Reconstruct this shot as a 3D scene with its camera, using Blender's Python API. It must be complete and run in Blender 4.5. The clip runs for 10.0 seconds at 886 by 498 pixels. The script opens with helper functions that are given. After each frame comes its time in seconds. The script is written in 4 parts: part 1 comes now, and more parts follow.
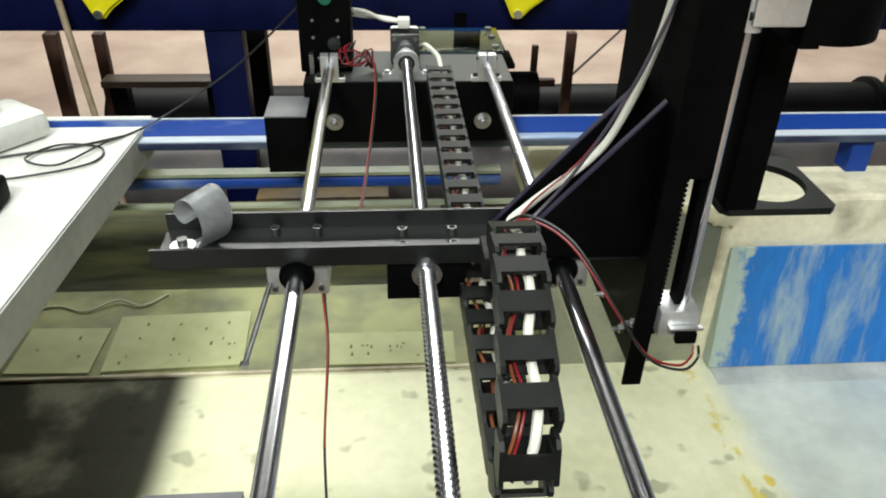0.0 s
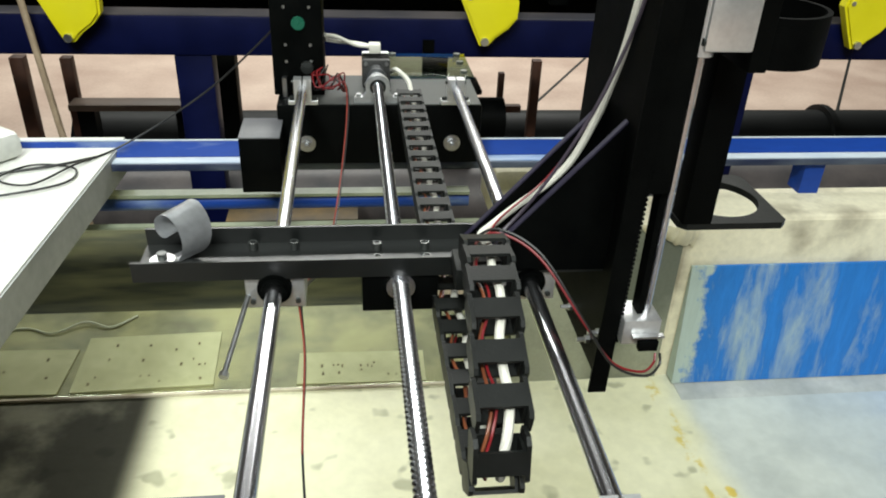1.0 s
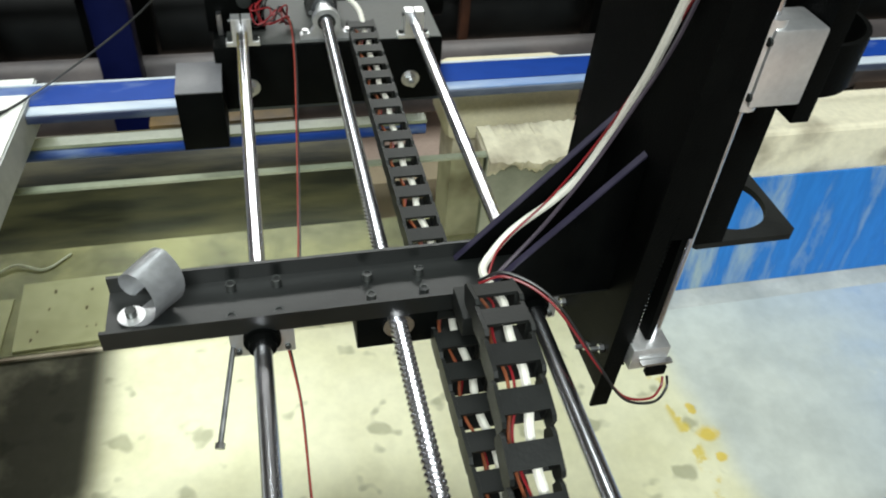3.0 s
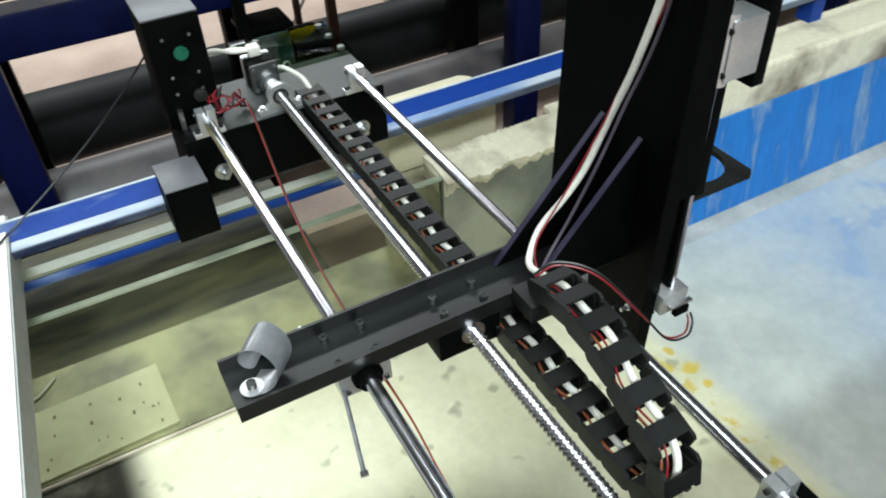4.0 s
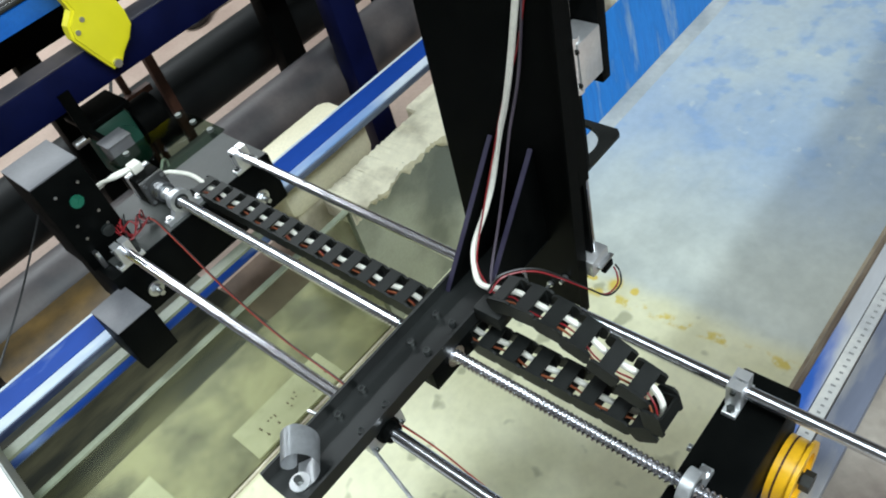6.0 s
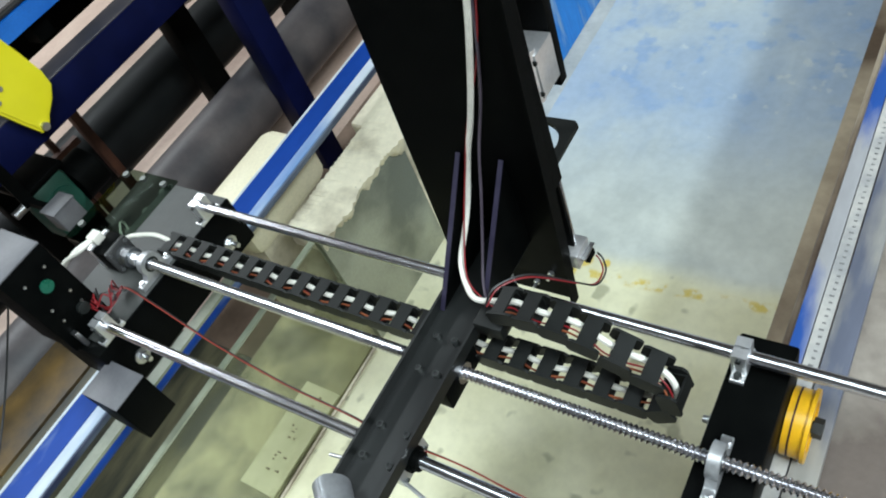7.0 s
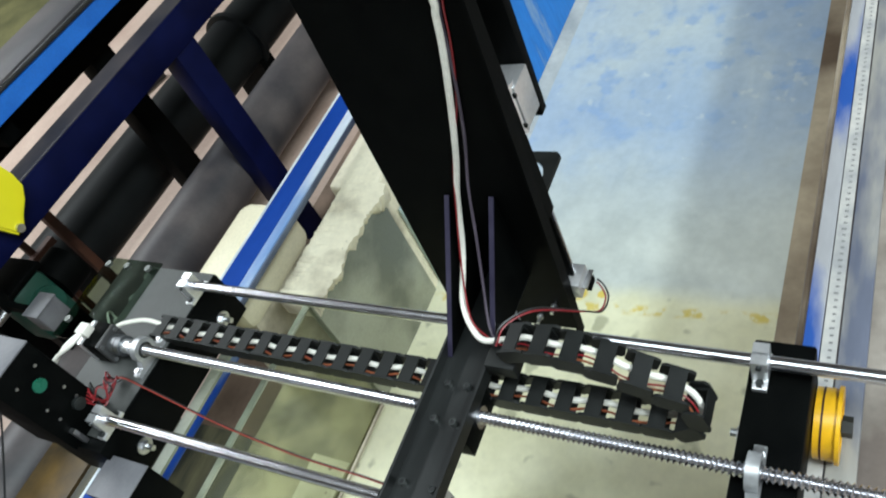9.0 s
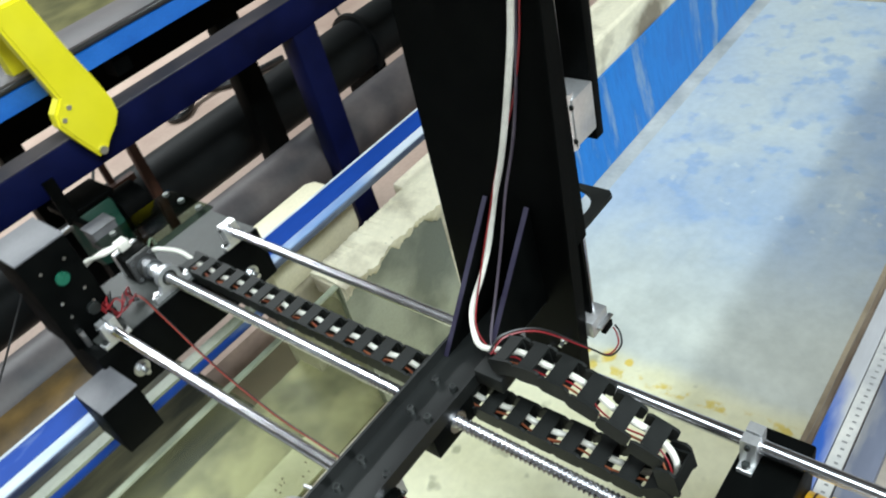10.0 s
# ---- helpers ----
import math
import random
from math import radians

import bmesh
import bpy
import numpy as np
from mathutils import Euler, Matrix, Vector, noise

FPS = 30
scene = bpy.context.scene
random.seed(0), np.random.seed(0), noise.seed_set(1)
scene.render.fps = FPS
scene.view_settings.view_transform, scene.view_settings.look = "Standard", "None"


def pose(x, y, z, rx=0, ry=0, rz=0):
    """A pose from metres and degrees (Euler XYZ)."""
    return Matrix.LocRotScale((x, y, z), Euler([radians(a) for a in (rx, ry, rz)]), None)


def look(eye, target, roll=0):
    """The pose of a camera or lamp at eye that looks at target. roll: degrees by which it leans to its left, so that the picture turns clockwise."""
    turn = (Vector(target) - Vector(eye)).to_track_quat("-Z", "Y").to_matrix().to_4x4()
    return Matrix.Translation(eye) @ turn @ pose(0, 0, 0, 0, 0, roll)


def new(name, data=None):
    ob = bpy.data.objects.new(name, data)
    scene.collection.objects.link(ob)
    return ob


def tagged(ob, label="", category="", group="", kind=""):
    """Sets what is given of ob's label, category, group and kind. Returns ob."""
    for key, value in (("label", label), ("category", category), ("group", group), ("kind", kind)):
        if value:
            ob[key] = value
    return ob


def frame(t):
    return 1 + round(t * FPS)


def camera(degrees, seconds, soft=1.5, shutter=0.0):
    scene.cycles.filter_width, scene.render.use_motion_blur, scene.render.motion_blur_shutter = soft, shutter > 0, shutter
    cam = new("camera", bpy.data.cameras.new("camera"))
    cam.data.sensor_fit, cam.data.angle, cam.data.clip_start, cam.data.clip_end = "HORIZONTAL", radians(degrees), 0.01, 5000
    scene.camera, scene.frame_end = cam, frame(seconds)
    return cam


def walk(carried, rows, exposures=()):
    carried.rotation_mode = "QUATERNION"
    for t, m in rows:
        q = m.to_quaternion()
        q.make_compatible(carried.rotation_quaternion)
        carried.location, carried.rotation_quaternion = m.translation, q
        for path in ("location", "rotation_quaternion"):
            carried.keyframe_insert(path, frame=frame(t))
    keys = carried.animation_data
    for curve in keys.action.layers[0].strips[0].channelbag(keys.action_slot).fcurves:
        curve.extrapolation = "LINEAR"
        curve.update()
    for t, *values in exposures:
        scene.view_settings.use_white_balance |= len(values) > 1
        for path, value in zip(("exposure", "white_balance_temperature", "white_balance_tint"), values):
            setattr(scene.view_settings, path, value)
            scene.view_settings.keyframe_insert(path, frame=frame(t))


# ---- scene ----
cam = camera(59.44, 10.0, soft=1.9, shutter=0.3)
PATH = [
    (0, -0.0350, -0.6573, 1.3607, 57.82, -1.13, -4.11),
    (0.5, -0.0385, -0.6716, 1.3616, 59.18, -2.07, -5.07),
    (1, -0.0427, -0.6849, 1.3649, 59.82, -2.26, -6.29),
    (1.5, -0.0614, -0.6800, 1.3795, 55.34, -0.94, -4.67),
    (2, -0.0612, -0.6294, 1.4113, 54.35, -0.91, -5.30),
    (2.5, -0.0476, -0.5593, 1.4475, 51.48, -1.17, -5.56),
    (3, -0.0870, -0.5345, 1.4664, 47.58, -3.53, -12.52),
    (3.2, -0.1260, -0.5391, 1.4808, 49.64, -1.88, -16.97),
    (4.3, -0.2685, -0.5653, 1.5420, 49.84, 3.20, -34.25),
    (4.5, -0.2704, -0.5657, 1.5519, 50.04, 4.01, -38.90),
    (5, -0.2746, -0.5659, 1.5917, 47.46, 7.84, -46.52),
    (5.5, -0.2933, -0.5610, 1.6318, 45.60, 10.96, -47.69),
    (7, -0.2896, -0.5048, 1.7083, 39.80, 16.91, -60.68),
    (7.5, -0.2917, -0.4916, 1.7158, 38.25, 20.53, -65.82),
    (8, -0.3057, -0.4805, 1.7069, 38.16, 20.92, -66.47),
    (8.5, -0.3013, -0.4782, 1.7023, 38.19, 21.03, -67.84),
    (9, -0.3033, -0.4853, 1.6957, 42.01, 20.51, -67.31),
    (9.5, -0.3200, -0.4950, 1.6802, 48.09, 16.64, -61.51),
    (10, -0.3178, -0.5342, 1.6390, 50.02, 12.79, -52.09),
]
walk(cam, [(t, pose(x, y, z, rx, ry, rz)) for t, x, y, z, rx, ry, rz in PATH], [(0.0, -0.14, 6980, 8), (1.5, -0.12, 6880, 8), (3.0, -0.10, 6760, 8), (4.5, -0.11, 6250, 8), (7.5, -0.1, 6200, 8), (9.0, -0.03, 6250, 8), (10.0, 0.12, 6300, 8)])

# ---- light: high hall lamps over the flume, weak grey daylight ----
world = bpy.data.worlds.new("hall_light")
scene.world = world
world.use_nodes = True
world.node_tree.nodes["Background"].inputs[0].default_value = (0.80, 0.84, 0.9, 1)
world.node_tree.nodes["Background"].inputs[1].default_value = 0.35


def area_lamp(name, at, to, sx, sy, watts, colour):
    data = bpy.data.lights.new(name, "AREA")
    data.shape, data.size, data.size_y, data.energy, data.color = "RECTANGLE", sx, sy, watts, colour
    ob = new(name, data)
    ob.matrix_world = look(at, to)
    return tagged(ob, "long white hall lamp hanging overhead", "lamp")


area_lamp("hall_lamp", (-0.80, -0.75, 4.2), (-0.70, -0.1, 0.5), 0.55, 4.6, 118, (0.89, 0.985, 1.0))
area_lamp("hall_lamp", (0.2, 5.4, 4.4), (0.2, 5.2, 0.0), 6.0, 0.8, 430, (0.95, 0.99, 1.0))
area_lamp("hall_lamp", (-0.3, -3.1, 4.3), (0.4, 0.2, 0.5), 2.6, 0.4, 235, (0.90, 0.985, 1.0))


# ---- materials ----
def mat(name, c1, c2=None, rough=0.5, metal=0.0, scale=12.0, bump=0.0, grain=180.0, island=0.0, spec=0.5, stretch=(1, 1, 1), lo=0.35, hi=0.68, rvar=0.12):
    m = bpy.data.materials.new(name)
    m.use_nodes = True
    nt = m.node_tree
    b = nt.nodes["Principled BSDF"]
    b.inputs["Metallic"].default_value = metal
    b.inputs["Specular IOR Level"].default_value = spec
    tc = nt.nodes.new("ShaderNodeTexCoord")
    mp = nt.nodes.new("ShaderNodeMapping")
    mp.inputs["Scale"].default_value = stretch
    nt.links.new(tc.outputs["Object"], mp.inputs[0])
    n1 = nt.nodes.new("ShaderNodeTexNoise")
    n1.inputs["Scale"].default_value = scale
    n1.inputs["Detail"].default_value = 6
    n2 = nt.nodes.new("ShaderNodeTexNoise")
    n2.inputs["Scale"].default_value = grain
    n2.inputs["Detail"].default_value = 3
    for n in (n1, n2):
        nt.links.new(mp.outputs[0], n.inputs["Vector"])
    r = nt.nodes.new("ShaderNodeValToRGB")
    r.color_ramp.elements[0].position, r.color_ramp.elements[1].position = lo, hi
    r.color_ramp.elements[0].color = (*c1, 1)
    r.color_ramp.elements[1].color = (*(c2 or [min(1, v * 1.25) for v in c1]), 1)
    nt.links.new(n1.outputs[0], r.inputs[0])
    hs = nt.nodes.new("ShaderNodeHueSaturation")
    nt.links.new(r.outputs[0], hs.inputs["Color"])
    va = nt.nodes.new("ShaderNodeMapRange")
    va.inputs["To Min"].default_value, va.inputs["To Max"].default_value = 0.85, 1.15
    nt.links.new(n2.outputs[0], va.inputs[0])
    nt.links.new(va.outputs[0], hs.inputs["Value"])
    nt.links.new(hs.outputs[0], b.inputs["Base Color"])
    rr = nt.nodes.new("ShaderNodeMapRange")
    rr.inputs["To Min"].default_value, rr.inputs["To Max"].default_value = max(0.02, rough - rvar), min(1, rough + rvar)
    nt.links.new(n1.outputs[0], rr.inputs[0])
    nt.links.new(rr.outputs[0], b.inputs["Roughness"])
    if bump:
        bp = nt.nodes.new("ShaderNodeBump")
        bp.inputs["Strength"].default_value, bp.inputs["Distance"].default_value = bump, 0.002
        nt.links.new(n2.outputs[0], bp.inputs["Height"])
        nt.links.new(bp.outputs[0], b.inputs["Normal"])
    return m


SCREW = mat("screw_steel", (0.58, 0.58, 0.62), (0.70, 0.70, 0.73), 0.25, 1.0, 30, rvar=0.03)
STEEL = mat("polished_steel", (0.68, 0.68, 0.72), (0.78, 0.78, 0.81), 0.25, 1.0, 30, rvar=0.025)
ZINC = mat("zinc_steel", (0.55, 0.56, 0.58), (0.7, 0.7, 0.7), 0.34, 1.0, 60)
ALU = mat("aluminium", (0.74, 0.75, 0.77), (0.84, 0.84, 0.84), 0.36, 0.85, 40, 0.1)
BLACK = mat("black_powder_coat", (0.0014, 0.0017, 0.0017), (0.0026, 0.003, 0.0028), 0.5, 0, 25, 0.15, 500, spec=0.035)
PLASTIC = mat("black_plastic", (0.0050, 0.0058, 0.0054), (0.0095, 0.0108, 0.0100), 0.5, 0, 40, 0.1, 400, spec=0.3)
GREYTOP = mat("grey_black_sheet", (0.034, 0.036, 0.034), (0.055, 0.058, 0.055), 0.5, 0, 20, 0.03, spec=0.45)
DARK = mat("dark_grey_steel", (0.011, 0.013, 0.0125), (0.02, 0.023, 0.022), 0.4, 0.1, 20, 0.1)
WHITECABLE = mat("cream_cable", (0.72, 0.70, 0.62), (0.8, 0.78, 0.7), 0.45, 0, 30)
RED = mat("red_wire", (0.17, 0.008, 0.012), (0.24, 0.014, 0.018), 0.4, 0, 30)
BLACKWIRE = mat("black_wire", (0.012, 0.012, 0.013), (0.02, 0.02, 0.02), 0.4, 0, 30)
COPPER = mat("brown_wire", (0.16, 0.045, 0.02), (0.26, 0.08, 0.035), 0.4, 0, 30)
TAPE = mat("silver_tape", (0.5, 0.51, 0.53), (0.6, 0.61, 0.63), 0.34, 0.55, 60, 0.2)
TABLE = mat("white_laminate", (0.66, 0.665, 0.62), (0.74, 0.745, 0.70), 0.35, 0, 8, 0.05, 90)
CREAM = mat("cream_stained_floor", (0.10, 0.095, 0.045), (0.40, 0.37, 0.20), 0.4, 0, 9, 0.15, 60, lo=0.36, hi=0.66)
CONCRETE = mat("rim_concrete", (0.30, 0.25, 0.18), (0.66, 0.6, 0.46), 0.75, 0, 9, 0.5, 90, lo=0.36, hi=0.58)
WALKWAY = mat("walkway_concrete", (0.12, 0.095, 0.08), (0.36, 0.32, 0.27), 0.7, 0, 7, 0.5, 90, lo=0.38, hi=0.62)
BLUEWALL = mat("worn_blue_paint", (0.008, 0.16, 0.53), (0.42, 0.51, 0.47), 0.5, 0, 15, 0.25, 70, stretch=(1, 1, 0.17), lo=0.45, hi=0.70)


def fade_streaks(m, x0, x1, drop):
    """Worn streaks thin out along the wall between x0 and x1; broad cloudy shades stay in the paint."""
    nt = m.node_tree
    ramp = next(n for n in nt.nodes if n.type == "VALTORGB")
    src = ramp.inputs[0].links[0].from_socket
    tc = next(n for n in nt.nodes if n.type == "TEX_COORD")
    sep = nt.nodes.new("ShaderNodeSeparateXYZ")
    nt.links.new(tc.outputs["Object"], sep.inputs[0])
    r = nt.nodes.new("ShaderNodeMapRange")
    for k, v in zip(("From Min", "From Max", "To Min", "To Max"), (x0, x1, 0.0, drop)):
        r.inputs[k].default_value = v
    nt.links.new(sep.outputs[0], r.inputs[0])
    s = nt.nodes.new("ShaderNodeMath")
    s.operation = "SUBTRACT"
    nt.links.new(src, s.inputs[0])
    nt.links.new(r.outputs[0], s.inputs[1])
    rag = nt.nodes.new("ShaderNodeTexNoise")
    rag.inputs["Scale"].default_value, rag.inputs["Detail"].default_value = 14.0, 6.0
    nt.links.new(tc.outputs["Object"], rag.inputs["Vector"])
    wob = nt.nodes.new("ShaderNodeMath")
    wob.operation = "MULTIPLY_ADD"
    wob.inputs[1].default_value = 0.16
    nt.links.new(rag.outputs[0], wob.inputs[0])
    nt.links.new(sep.outputs[0], wob.inputs[2])
    edge = nt.nodes.new("ShaderNodeMapRange")
    for k, v in zip(("From Min", "From Max", "To Min", "To Max"), (0.590, 0.625, 0.45, 0.0)):
        edge.inputs[k].default_value = v
    nt.links.new(wob.outputs[0], edge.inputs[0])
    total = nt.nodes.new("ShaderNodeMath")
    nt.links.new(s.outputs[0], total.inputs[0])
    nt.links.new(edge.outputs[0], total.inputs[1])
    nt.links.new(total.outputs[0], ramp.inputs[0])
    for n in nt.nodes:
        if n.type == "TEX_NOISE":
            n.inputs["Roughness"].default_value, n.inputs["Distortion"].default_value = 0.66, 0.3
    mid = ramp.color_ramp.elements.new(0.36)
    mid.color = (0.013, 0.19, 0.60, 1)
    deep = ramp.color_ramp.elements.new(0.27)
    deep.color = (0.009, 0.155, 0.53, 1)


fade_streaks(BLUEWALL, 0.72, 0.92, 0.10)
LEDGE = mat("ledge_concrete", (0.24, 0.20, 0.14), (0.80, 0.74, 0.56), 0.7, 0, 7, 0.5, 90, lo=0.32, hi=0.50)
BLUEPIPE = mat("chipped_blue_paint", (0.006, 0.045, 0.27), (0.28, 0.36, 0.46), 0.5, 0, 13, 0.3, 90, stretch=(0.3, 1, 1), lo=0.56, hi=0.72, spec=0.25)
NAVY = mat("navy_beam_paint", (0.0013, 0.0028, 0.024), (0.0026, 0.005, 0.040), 0.45, 0, 10, 0.1, spec=0.12)
HALLFLOOR = mat("hall_floor", (0.42, 0.30, 0.24), (0.56, 0.43, 0.35), 0.6, 0, 3, 0.1, 60)
GREYPIPE = mat("grey_pipe", (0.040, 0.037, 0.041), (0.105, 0.088, 0.085), 0.5, 0, 6, 0.1, 90)
RUST = mat("rusty_steel", (0.035, 0.012, 0.006), (0.075, 0.026, 0.012), 0.6, 0.2, 20, 0.3)
YELLOW = mat("yellow_plastic", (0.78, 0.70, 0.01), (0.83, 0.75, 0.02), 0.4, 0, 10, grain=8)
AMBER = mat("amber_wheel", (0.72, 0.38, 0.01), (0.8, 0.47, 0.02), 0.35, 0, 10)
PAPER = mat("stained_panel", (0.50, 0.47, 0.30), (0.62, 0.59, 0.40), 0.5, 0, 14, 0.1, 60)
GREEN = mat("green_lamp", (0.01, 0.10, 0.06), (0.015, 0.14, 0.09), 0.3)
OLIVE = mat("green_pump_paint", (0.006, 0.045, 0.03), (0.010, 0.065, 0.045), 0.5, 0, 14, 0.1)
WALL = mat("hall_wall", (0.30, 0.29, 0.27), (0.38, 0.37, 0.34), 0.8, 0, 2, 0.2, 40)


def glass_mat(name="greenish_glass", tint=(0.90, 0.93, 0.84), power=3.0):
    m = bpy.data.materials.new(name)
    m.use_nodes = True
    nt = m.node_tree
    nt.nodes.remove(nt.nodes["Principled BSDF"])
    t = nt.nodes.new("ShaderNodeBsdfTransparent")
    t.inputs[0].default_value = (*tint, 1)
    g = nt.nodes.new("ShaderNodeBsdfGlossy")
    g.inputs["Roughness"].default_value = 0.03
    w = nt.nodes.new("ShaderNodeLayerWeight")
    f = nt.nodes.new("ShaderNodeMath")
    f.operation = "POWER"
    f.inputs[1].default_value = power
    nt.links.new(w.outputs["Facing"], f.inputs[0])
    x = nt.nodes.new("ShaderNodeMixShader")
    nt.links.new(f.outputs[0], x.inputs[0])
    nt.links.new(t.outputs[0], x.inputs[1])
    nt.links.new(g.outputs[0], x.inputs[2])
    nt.links.new(x.outputs[0], nt.nodes["Material Output"].inputs[0])
    return m




def flume_floor_mat():
    """Cream screed that gives way, past a seam, to faded blue paint, with yellow stains along the seam."""
    m = bpy.data.materials.new("flume_floor")
    m.use_nodes = True
    nt = m.node_tree
    bs = nt.nodes["Principled BSDF"]
    tc = nt.nodes.new("ShaderNodeTexCoord")

    def noise_at(scale, detail=5.0, stretch=None):
        n = nt.nodes.new("ShaderNodeTexNoise")
        n.inputs["Scale"].default_value, n.inputs["Detail"].default_value = scale, detail
        if stretch:
            mp = nt.nodes.new("ShaderNodeMapping")
            mp.inputs["Scale"].default_value = stretch
            nt.links.new(tc.outputs["Object"], mp.inputs[0])
            nt.links.new(mp.outputs[0], n.inputs["Vector"])
        else:
            nt.links.new(tc.outputs["Object"], n.inputs["Vector"])
        return n.outputs[0]

    def math_node(op, a, c, clamp=False):
        n = nt.nodes.new("ShaderNodeMath")
        n.operation, n.use_clamp = op, clamp
        for k, v in enumerate((a, c)):
            if isinstance(v, (int, float)):
                n.inputs[k].default_value = v
            else:
                nt.links.new(v, n.inputs[k])
        return n.outputs[0]

    def span(v, lo, hi, a=0.0, c=1.0):
        n = nt.nodes.new("ShaderNodeMapRange")
        n.interpolation_type = "SMOOTHSTEP"
        for k, q in zip(("From Min", "From Max", "To Min", "To Max"), (lo, hi, a, c)):
            n.inputs[k].default_value = q
        nt.links.new(v, n.inputs[0])
        return n.outputs[0]

    def mix(fac, a, c):
        n = nt.nodes.new("ShaderNodeMix")
        n.data_type = "RGBA"
        nt.links.new(fac, n.inputs[0])
        for k, v in ((6, a), (7, c)):
            if isinstance(v, tuple):
                n.inputs[k].default_value = (*v, 1)
            else:
                nt.links.new(v, n.inputs[k])
        return n.outputs[2]

    sep = nt.nodes.new("ShaderNodeSeparateXYZ")
    nt.links.new(tc.outputs["Object"], sep.inputs[0])
    big, mid, fine = noise_at(2.6), noise_at(9.0), noise_at(55.0, 3.0)
    seam = math_node("ADD", sep.outputs[0], math_node("MULTIPLY", sep.outputs[1], 0.05))
    wob = math_node("ADD", seam, math_node("MULTIPLY", math_node("SUBTRACT", mid, 0.5), 0.05))
    cream = mix(span(mid, 0.25, 0.65), (0.65, 0.63, 0.42), (0.75, 0.73, 0.52))
    cream = mix(span(big, 0.56, 0.74, 0, 0.6), cream, (0.36, 0.35, 0.21))
    spots = span(noise_at(19.0, 2.0), 0.61, 0.71, 0, 0.6)
    cream = mix(spots, cream, (0.24, 0.24, 0.15))
    # near-black patch beside the table: its cast shadow plus mould, put into the colour
    shade_and_mould = math_node("MULTIPLY", span(sep.outputs[0], -0.34, -0.40), span(noise_at(7.0, 7.0), 0.30, 0.52, 0.80, 1.0))
    cream = mix(math_node("MULTIPLY", shade_and_mould, 0.97), cream, (0.016, 0.016, 0.012))
    pale = mix(span(noise_at(2.6, 4.0), 0.33, 0.66), (0.35, 0.44, 0.56), (0.50, 0.56, 0.58))
    pale = mix(span(noise_at(5.0, 6.0), 0.54, 0.72, 0, 0.6), pale, (0.22, 0.35, 0.58))
    pale = mix(span(noise_at(5.0, 4.0, (0.25, 2.0, 1)), 0.55, 0.75, 0, 0.55), pale, (0.54, 0.60, 0.60))
    pale = mix(math_node("MULTIPLY", span(noise_at(16.0, 5.0), 0.52, 0.66), span(sep.outputs[0], 0.7, 1.2, 0, 0.5)), pale, (0.20, 0.34, 0.60))
    pale = mix(span(noise_at(22.0, 3.0), 0.64, 0.72, 0, 0.5), pale, (0.60, 0.64, 0.62))
    grey = mix(span(mid, 0.3, 0.7), (0.46, 0.49, 0.46), (0.60, 0.63, 0.58))
    blue = mix(span(wob, 0.62, 1.05), grey, pale)
    col = mix(span(wob, 0.50, 0.56), cream, blue)
    line = math_node("MULTIPLY", span(math_node("ABSOLUTE", math_node("SUBTRACT", seam, 0.490), 0), 0.016, 0.004), span(noise_at(34.0, 4.0), 0.48, 0.62))
    col = mix(math_node("MULTIPLY", line, 0.75), col, (0.62, 0.46, 0.03))
    for sx, sy, sr in ((0.520, 0.035, 0.020), (0.522, -0.005, 0.012), (0.515, 0.085, 0.010)):
        dx, dy = math_node("SUBTRACT", sep.outputs[0], sx), math_node("SUBTRACT", sep.outputs[1], sy)
        dist = math_node("SQRT", math_node("ADD", math_node("MULTIPLY", dx, dx), math_node("MULTIPLY", dy, dy)), 0)
        dist = math_node("ADD", dist, math_node("MULTIPLY", math_node("SUBTRACT", noise_at(40.0, 3.0), 0.5), 0.03))
        col = mix(span(dist, sr, sr * 0.4, 0, 0.8), col, (0.66, 0.47, 0.03))
    hs = nt.nodes.new("ShaderNodeHueSaturation")
    nt.links.new(col, hs.inputs["Color"])
    nt.links.new(span(fine, 0.2, 0.8, 0.95, 1.05), hs.inputs["Value"])
    nt.links.new(hs.outputs[0], bs.inputs["Base Color"])
    nt.links.new(span(mid, 0.2, 0.8, 0.34, 0.55), bs.inputs["Roughness"])
    # gloss drops too inside the painted table shadow and mould
    nt.links.new(math_node("SUBTRACT", 0.3, math_node("MULTIPLY", shade_and_mould, 0.26)), bs.inputs["Specular IOR Level"])
    bp = nt.nodes.new("ShaderNodeBump")
    bp.inputs["Strength"].default_value, bp.inputs["Distance"].default_value = 0.25, 0.002
    nt.links.new(fine, bp.inputs["Height"])
    nt.links.new(bp.outputs[0], bs.inputs["Normal"])
    return m


GLASS = glass_mat()
ACRYL = glass_mat("clear_acrylic", (0.46, 0.53, 0.47), 9.0)


# ---- mesh helpers ----
def box(bm, x0, x1, y0, y1, z0, z1, bevel=0.0, m=None):
    r = bmesh.ops.create_cube(bm, size=1)
    vs = r["verts"]
    for v in vs:
        v.co = Vector(((x0 + x1) / 2 + v.co.x * (x1 - x0), (y0 + y1) / 2 + v.co.y * (y1 - y0), (z0 + z1) / 2 + v.co.z * (z1 - z0)))
    if bevel:
        es = list({e for v in vs for e in v.link_edges})
        r = bmesh.ops.bevel(bm, geom=es, offset=bevel, segments=2, profile=0.5, affect="EDGES")
        vs = list({v for f in r["faces"] for v in f.verts} | {v for v in vs if v.is_valid})
    if m is not None:
        bmesh.ops.transform(bm, matrix=m, verts=[v for v in vs if v.is_valid])
    return bm


